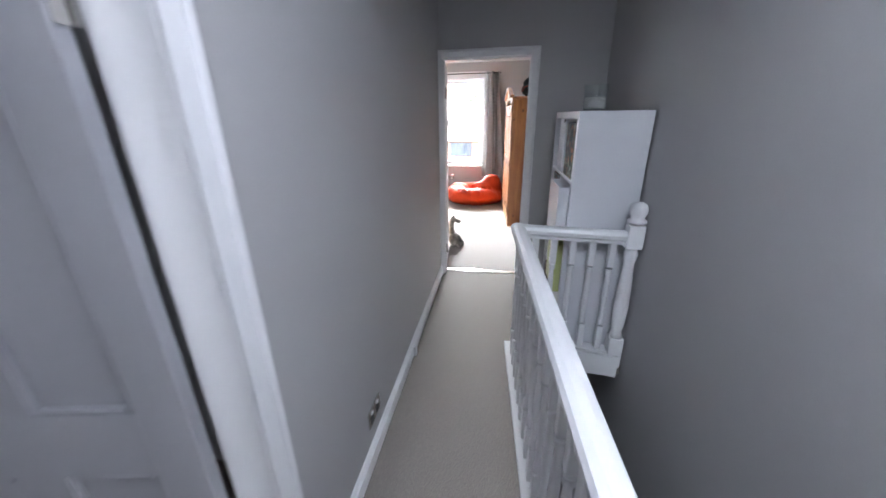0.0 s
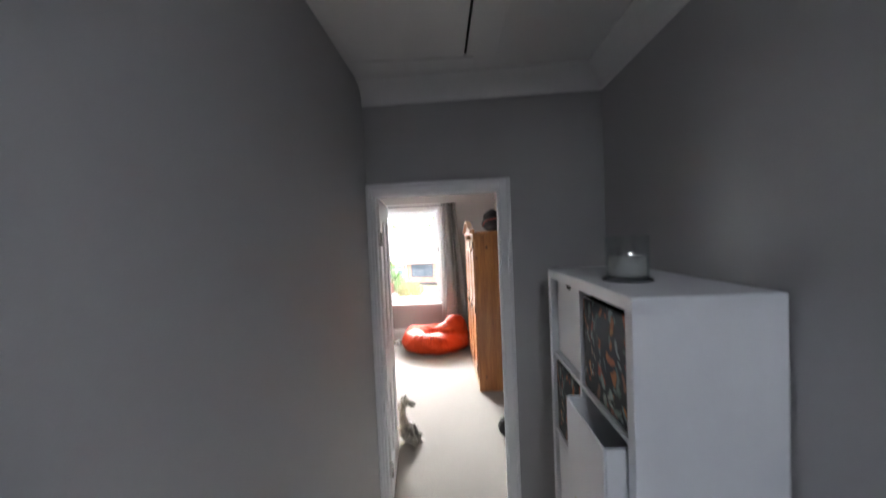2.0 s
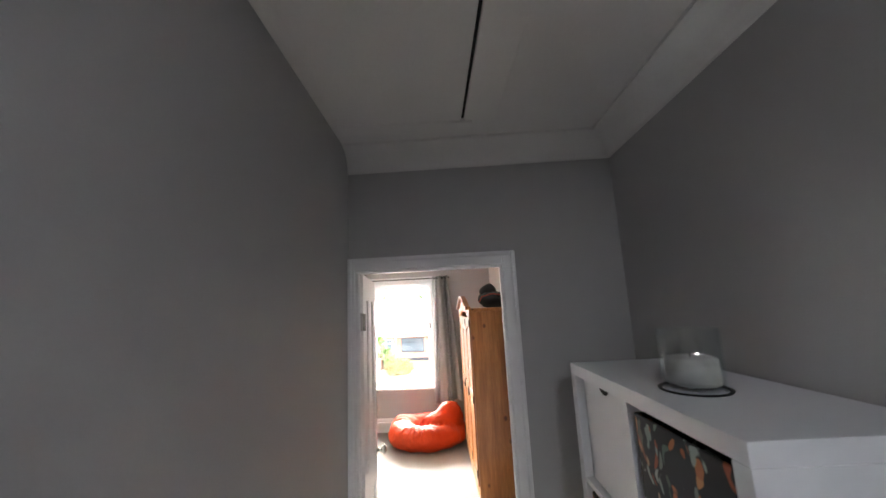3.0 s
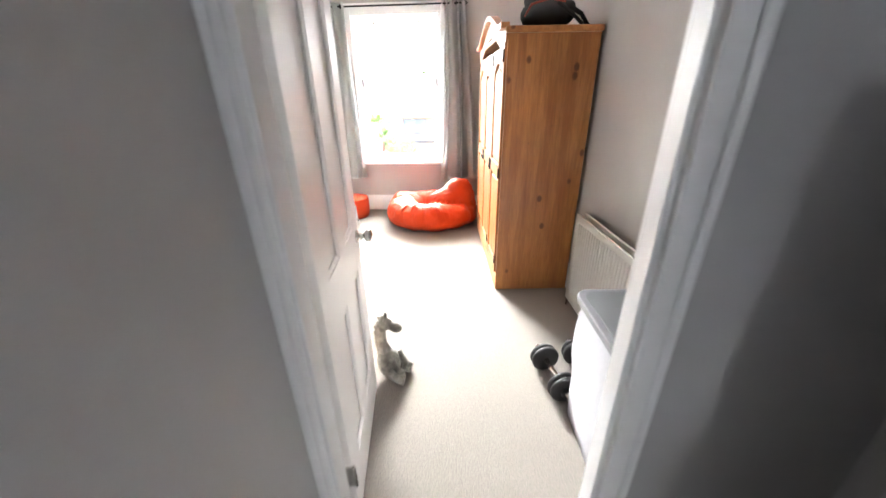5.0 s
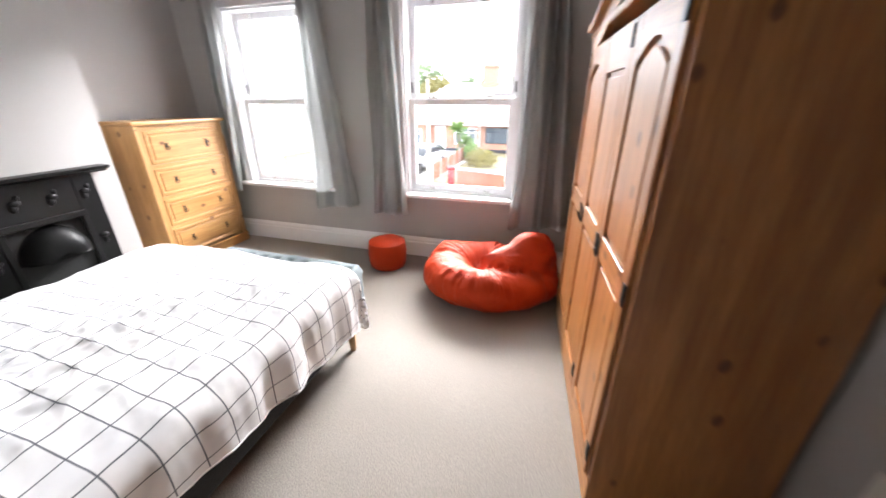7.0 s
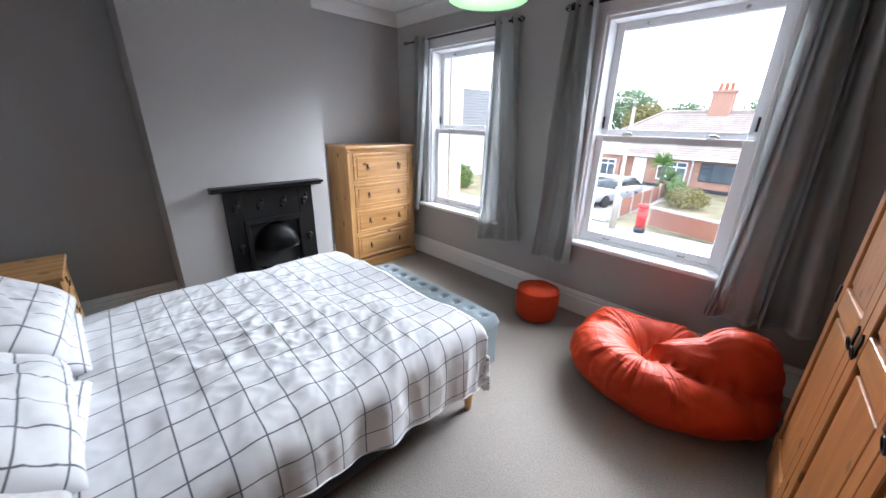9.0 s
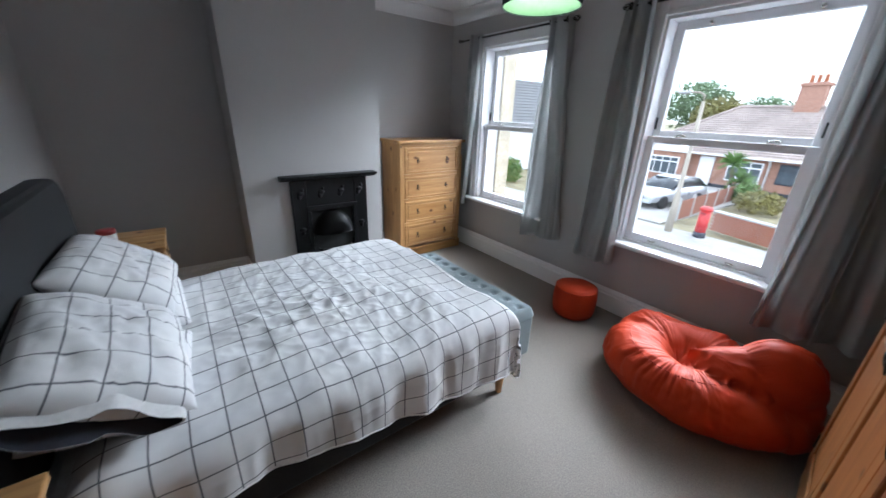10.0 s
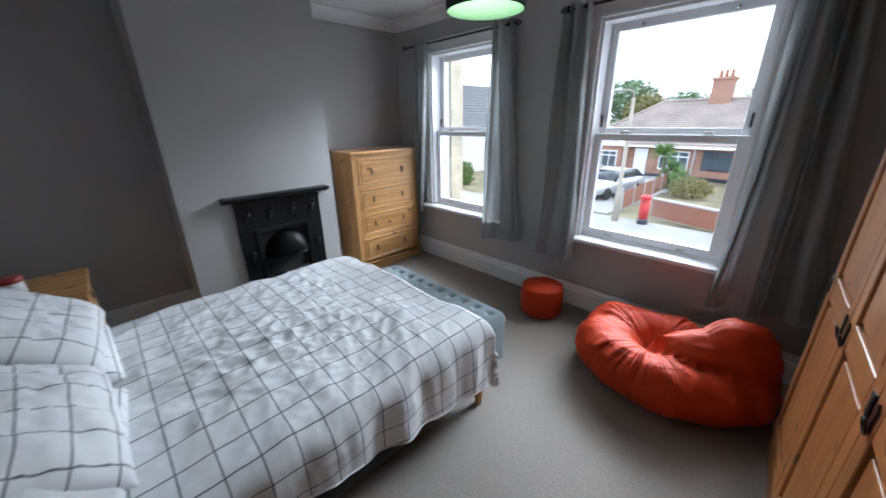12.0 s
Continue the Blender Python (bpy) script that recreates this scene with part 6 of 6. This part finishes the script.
def bungalow():
    h = thing("bungalow", "red brick bungalow with a hipped tiled roof and white windows", "house", STREET @ pose(0, 0, GZ))
    bm = box(-15.6, 31, 0, 6, 40, 2.35)
    part("wall", bm, M_HOUSEBRICK, h)
    # roof: hipped at the left end
    bm = bmesh.new()
    v = [bm.verts.new(p) for p in ((-16.0, 30.5, 2.25), (6.4, 30.5, 2.25), (6.4, 40.5, 2.25), (-16.0, 40.5, 2.25), (-11.2, 35.5, 5.45), (6.4, 35.5, 5.45))]
    for f in ((0, 1, 5, 4), (1, 2, 5), (2, 3, 4, 5), (3, 0, 4), (0, 3, 2, 1)):
        bm.faces.new([v[i] for i in f])
    roof = part("roof", bm, M_ROOF, h)
    courses = bmesh.new()
    for k in range(1, 22):
        t = k / 22
        y, z = 30.5 + 5.0 * t, 2.25 + 3.2 * t
        box(-16.0 + 4.8 * t, y - 0.03, z + 0.005, 6.4, y + 0.03, z + 0.045, bm=courses)
    part("tile_courses", courses, M_ROOF, roof)
    part("ridge", tube([(-16.0, 30.5, 2.3), (-11.2, 35.5, 5.48), (6.4, 35.5, 5.48)], 0.12, 8), M_ROOF, roof)
    ch = part("chimney", box(-8.1, 35.0, 4.6, -6.8, 36.0, 6.75), M_HOUSEBRICK, roof)
    part("chimney_cap", box(-8.2, 34.9, 6.75, -6.7, 36.1, 6.95, 0.03), M_HOUSEBRICK, h)
    for x in (-7.8, -7.45, -7.1):
        part("chimney_pot", lathe([(0.15, 6.95), (0.13, 7.35), (0.16, 7.45)], 12, pose(x, 35.5, 0)), M_TERRACOTTA, h)
    # white-gabled bay
    part("bay", box(-14.9, 30.2, 0, -11.9, 31.0, 2.2), M_HOUSEBRICK, h)
    part("bay_gable", prism([(-15.1, 2.2), (-11.7, 2.2), (-13.4, 3.6)], "y", 30.05, 31.6), M_RENDERW, h, "white gable")
    hung_window(h, -14.5, 0.55, -12.2, 1.85, 30.18, 4, M_UPVC)
    part("front_door", box(-11.15, 30.9, 0.1, -10.25, 31.0, 2.05), M_UPVC, h, "white front door")
    part("gutter", tube([(-11.7, 30.45, 2.22), (6.3, 30.45, 2.22)], 0.07, 8), M_UPVC, h)
    part("downpipe", tube([(-7.2, 30.9, 0.1), (-7.2, 30.9, 2.0), (-7.2, 30.5, 2.2)], 0.06, 8), M_UPVC, h)
    hung_window(h, -9.4, 0.6, -7.5, 1.95, 30.97, 3, M_UPVC)
    hung_window(h, -6.7, 0.75, -4.6, 2.0, 30.97, 3, M_DARKFRAME)
    hung_window(h, -3.2, 0.7, -0.9, 2.0, 30.97, 3, M_UPVC)
    part("plinth", box(-11.7, 30.95, 0, 6.0, 31.0, 0.25), M_DARKFRAME, h)


bungalow()


def white_house():
    h = thing("semi_detached_house", "white rendered house with a grey tiled roof and red porch", "house", STREET @ pose(0, 0, GZ))
    part("wall", box(-30, 22, 0, -21.5, 31, 3.6), M_RENDERW, h)
    bm = prism([(-30.4, 3.5), (-21.1, 3.5), (-25.8, 7.4)], "y", 21.6, 31.4)
    part("roof", bm, M_ROOF2, h)
    bm = bmesh.new()
    for k in range(1, 16):
        t = k / 16
        box(-21.1 - 4.7 * t - 0.03, 21.6, 3.5 + 3.9 * t, -21.1 - 4.7 * t + 0.03, 31.4, 3.55 + 3.9 * t, bm=bm)
    part("tile_courses", bm, M_ROOF2, h)
    part("porch_roof", prism([(21.0, 2.1), (22.0, 2.1), (22.0, 2.9)], "x", -26.5, -22.0), M_TERRACOTTA, h, "red tiled porch roof")
    hung_window(h, -25.8, 0.5, -23.2, 1.9, 21.97, 3, M_UPVC)
    hung_window(h, -25.0, 2.55, -23.0, 3.3, 21.97, 3, M_UPVC)


white_house()


def leafy(center, radii, count, size, seed, parent, mat, name="crown"):
    """A crown of many small leaf clumps with gaps and an uneven outline."""
    rn = random.Random(seed)
    vs, fs = [], []
    for _ in range(count):
        while True:
            p = Vector((rn.uniform(-1, 1), rn.uniform(-1, 1), rn.uniform(-1, 1)))
            if 0.25 < p.length < 1 and noise.noise(p * 2.1 + Vector((seed, 0, 0))) > -0.22 + 0.45 * (p.length - 0.7):
                break
        c = Vector(center) + Vector((p.x * radii[0], p.y * radii[1], p.z * radii[2]))
        for _k in range(3):
            q = c + Vector((rn.uniform(-1, 1), rn.uniform(-1, 1), rn.uniform(-1, 1))) * size * 1.2
            a = Vector((rn.uniform(-1, 1), rn.uniform(-1, 1), rn.uniform(-0.6, 1))).normalized() * size
            b_ = a.orthogonal().normalized() * size * 0.55
            i = len(vs)
            vs += [q - a, q + b_, q + a, q - b_ + a * 0.2]
            fs.append((i, i + 1, i + 2, i + 3))
    me = bpy.data.meshes.new(name)
    me.from_pydata(vs, [], fs)
    me.materials.append(mat)
    o = new(name, me)
    o.parent = parent
    return o


def tree(x, y, h, r, seed, label, mat):
    t = thing("tree", label, "tree", STREET @ pose(x, y, GZ))
    rn = random.Random(seed)
    bm = tube([(0, 0, 0), (0.05, 0, h * 0.25), (0.1, 0.1, h * 0.5), (0.05, 0.1, h * 0.75)], [0.28, 0.22, 0.15, 0.06], 10)
    for k in range(7):
        a = k * 2.4
        z = h * (0.3 + 0.06 * k)
        join(bm, tube([(0.08, 0.05, z), (r * 0.4 * math.cos(a), r * 0.4 * math.sin(a), z + h * 0.12), (r * 0.75 * math.cos(a), r * 0.75 * math.sin(a), z + h * 0.2)], [0.09, 0.06, 0.02], 6))
    part("trunk", bm, M_BARK, t)
    leafy((0, 0, h * 0.66), (r, r, h * 0.36), 1300, r * 0.055, seed, t, mat)
    return t


tree(-25.5, 62, 9.6, 4.6, 11, "broad leafy tree behind the bungalow", M_LEAF)
tree(-20.0, 56, 7.2, 3.2, 12, "yellowing tree behind the bungalow", M_LEAF3)
tree(-14.0, 52, 7.0, 3.4, 13, "leafy tree behind the bungalow roof", M_LEAF)
tree(-5.5, 50, 8.2, 3.4, 14, "leafy tree behind the chimney", M_LEAF)
tree(-32.0, 48, 7.6, 3.5, 15, "leafy tree behind the white house", M_LEAF)

hd = thing("hedge", "clipped green hedge in front of the white house", "hedge", STREET @ pose(0, 0, GZ))
for k in range(5):
    leafy((-17.6 - 1.1 * k, 18.6 + 0.1 * k, 0.75), (0.85, 0.6, 0.85), 420, 0.09, 30 + k, hd, M_LEAF2, "foliage")


def estate_car(m):
    """Silver estate car, front along -y."""
    c = thing("estate_car", "silver estate car parked on the driveway", "car", m)
    stations = [(-2.3, 0.35, 0.62, 0.70), (-2.15, 0.3, 0.74, 0.82), (-1.4, 0.26, 0.90, 0.9), (-0.75, 0.25, 0.97, 0.91), (0.6, 0.25, 0.98, 0.91), (1.7, 0.27, 0.98, 0.9), (2.2, 0.32, 0.92, 0.84), (2.35, 0.42, 0.8, 0.75)]

    def ring(y, z0, z1, w):
        return [(-w * 0.86, y, z0), (w * 0.86, y, z0), (w, y, z0 + 0.12), (w, y, (z0 + z1) / 2 + 0.06), (w * 0.93, y, z1), (-w * 0.93, y, z1), (-w, y, (z0 + z1) / 2 + 0.06), (-w, y, z0 + 0.12)]

    def loft(rings):
        bm = bmesh.new()
        g = [[bm.verts.new(p) for p in r] for r in rings]
        k = len(g[0])
        for a, b_ in zip(g, g[1:]):
            for i in range(k):
                bm.faces.new((a[i], a[(i + 1) % k], b_[(i + 1) % k], b_[i])).smooth = True
        bm.faces.new(g[0])
        bm.faces.new(g[-1][::-1])
        return bm
    part("body", loft([ring(*s) for s in stations]), M_CARPAINT, c)
    cab = [(-0.95, 0.95, 0.98, 0.82), (-0.2, 0.95, 1.4, 0.72), (0.5, 0.95, 1.46, 0.7), (1.5, 0.95, 1.4, 0.68), (2.15, 0.95, 1.02, 0.72)]
    part("glasshouse", loft([[(-w * 1.12, y, z0), (w * 1.12, y, z0), (w, y, z1), (-w, y, z1)] for y, z0, z1, w in cab]), M_CARGLASS, c, "dark side windows")
    part("roof_panel", loft([[(-w, y, z1 + 0.004), (w, y, z1 + 0.004), (w * 0.9, y, z1 + 0.03), (-w * 0.9, y, z1 + 0.03)] for y, z0, z1, w in cab[1:4]]), M_CARPAINT, c)
    for s in (-1, 1):
        for y in (-1.45, 1.4):
            t = part("wheel", lathe([(0.2, -0.1), (0.31, -0.1), (0.33, -0.07), (0.33, 0.07), (0.31, 0.1), (0.2, 0.1)], 24), M_TYRE, c, "", False, pose(s * 0.84, y, 0.33, 0, 90, 0))
            part("rim", lathe([(0.02, 0.085 * s), (0.2, 0.1 * s), (0.21, 0.07 * s)], 20), M_RIM, t)
        part("headlight", blob((s * 0.6, -2.2, 0.66), (0.17, 0.1, 0.07), 10), M_UPVC, c, "clear headlight")
        part("mirror", blob((s * 0.98, -0.75, 1.02), (0.1, 0.06, 0.07), 10), M_CARPAINT, c)
    part("grille", box(-0.38, -2.34, 0.5, 0.38, -2.28, 0.66, 0.02), M_DARKFRAME, c)
    part("bumper", box(-0.78, -2.36, 0.28, 0.78, -2.2, 0.44, 0.05), M_CARPAINT, c)


estate_car(STREET @ pose(-8.75, 21.7, GZ + 0.09, 0, 0, -8))

pb = thing("pillar_box", "red cylindrical post box on the pavement", "post box", STREET @ pose(-4.95, 16.7, GZ + 0.1))
pb.scale = (0.82, 0.82, 0.82)
part("base", lathe([(0.26, 0), (0.26, 0.22), (0.23, 0.26)], 24), M_DARKFRAME, pb, "black base")
part("body", lathe([(0.225, 0.24), (0.225, 1.28)], 24), M_POSTRED, pb)
part("cap", lathe([(0.225, 1.28), (0.27, 1.31), (0.27, 1.37), (0.2, 1.45), (0.02, 1.49)], 24), M_POSTRED, pb)
part("slot", box(-0.1, -0.24, 1.14, 0.1, -0.21, 1.18), M_DARKFRAME, pb)
lp = thing("street_lamp", "concrete street lamp post with a curved arm", "street lamp", STREET @ pose(-5.95, 16.4, GZ + 0.1))
part("column", tube([(0, 0, 0), (0, 0, 1.4), (0, 0, 1.5), (0, 0, 4.9)], [0.14, 0.12, 0.09, 0.06], 10), M_CONCRETE, lp)
part("arm", tube([(0, 0, 4.9), (0.0, -0.05, 5.1), (-0.12, -0.15, 5.2), (-0.4, -0.3, 5.2)], 0.035, 8), M_CONCRETE, lp)
part("lantern", blob((-0.55, -0.36, 5.19), (0.24, 0.13, 0.07), 12), M_KERB, lp)

# low garden wall of separate bricks with a coping
gw = tagged(new("garden_wall"), "low red brick garden wall with a stone coping", "garden wall")
gw.matrix_world = STREET @ pose(-5.25, 18.35, GZ + 0.08, 0, 0, -16)
part("core", box(0, 0.012, 0, 4.6, 0.2, 0.74), M_MORTAR, gw)
bme = bpy.data.meshes.new("brick")
bx = box(0, 0, 0, 0.213, 0.1, 0.063, 0.004, segments=1)
bx.to_mesh(bme)
bx.free()
bme.materials.append(M_BRICK)
for r in range(10):
    for k in range(20):
        o = new("brick", bme)
        o.parent = gw
        o.location = (0.225 * k + (0.11 if r % 2 else 0), random.uniform(-0.003, 0.003), 0.006 + 0.074 * r)
part("coping", box(-0.05, -0.05, 0.745, 4.75, 0.26, 0.82, 0.015), M_KERB, gw)
fe = thing("fence", "red-brown panel fence with white posts beside the driveway", "fence", STREET @ pose(-6.62, 18.5, GZ + 0.05, 0, 0, 4))
for k in range(7):
    part("post", box(-0.05, 1.6 * k - 0.05, 0, 0.05, 1.6 * k + 0.05, 1.05), M_KERB, fe)
    if k < 6:
        part("panel", box(-0.02, 1.6 * k + 0.05, 0.05, 0.02, 1.6 * k + 1.55, 0.9), M_FENCE, fe)
co = thing("cabbage_palm", "cabbage palm with spiky green heads in the front garden", "palm", STREET @ pose(-7.75, 26.8, GZ))
bm = tube([(0, 0, 0), (0.1, 0, 0.9), (0.0, 0, 1.8)], [0.16, 0.12, 0.1], 8)
join(bm, tube([(0.1, 0, 0.7), (0.5, 0, 1.1)], [0.1, 0.08], 8))
part("trunk", bm, M_BARK, co)
rn = random.Random(3)
for hx, hz, hr in ((0.0, 2.1, 0.95), (0.6, 1.2, 0.8), (0.2, 0.5, 0.6)):
    vs, fs = [], []
    for k in range(90):
        d = Vector((rn.uniform(-1, 1), rn.uniform(-1, 1), rn.uniform(-0.5, 1.1))).normalized()
        s = d.orthogonal().normalized() * 0.035
        o_ = Vector((hx, 0, hz))
        i = len(vs)
        vs += [o_ - s, o_ + s, o_ + d * hr * 0.6 + s, o_ + d * hr * 0.6 - s, o_ + d * hr - Vector((0, 0, 0.12))]
        fs += [(i, i + 1, i + 2, i + 3), (i + 3, i + 2, i + 4)]
    me = bpy.data.meshes.new("leaves")
    me.from_pydata(vs, [], fs)
    me.materials.append(M_LEAF2)
    o = new("leaves", me)
    o.parent = co
sh = thing("garden_shrub", "yellow-green shrubs in the dry front garden", "shrub", STREET @ pose(-5.4, 24.5, GZ))
leafy((0, 0, 0.5), (1.1, 1.0, 0.6), 500, 0.08, 51, sh, M_LEAF3, "foliage")
leafy((-1.2, 1.8, 0.6), (0.7, 0.8, 0.8), 300, 0.08, 52, sh, M_LEAF2, "foliage")
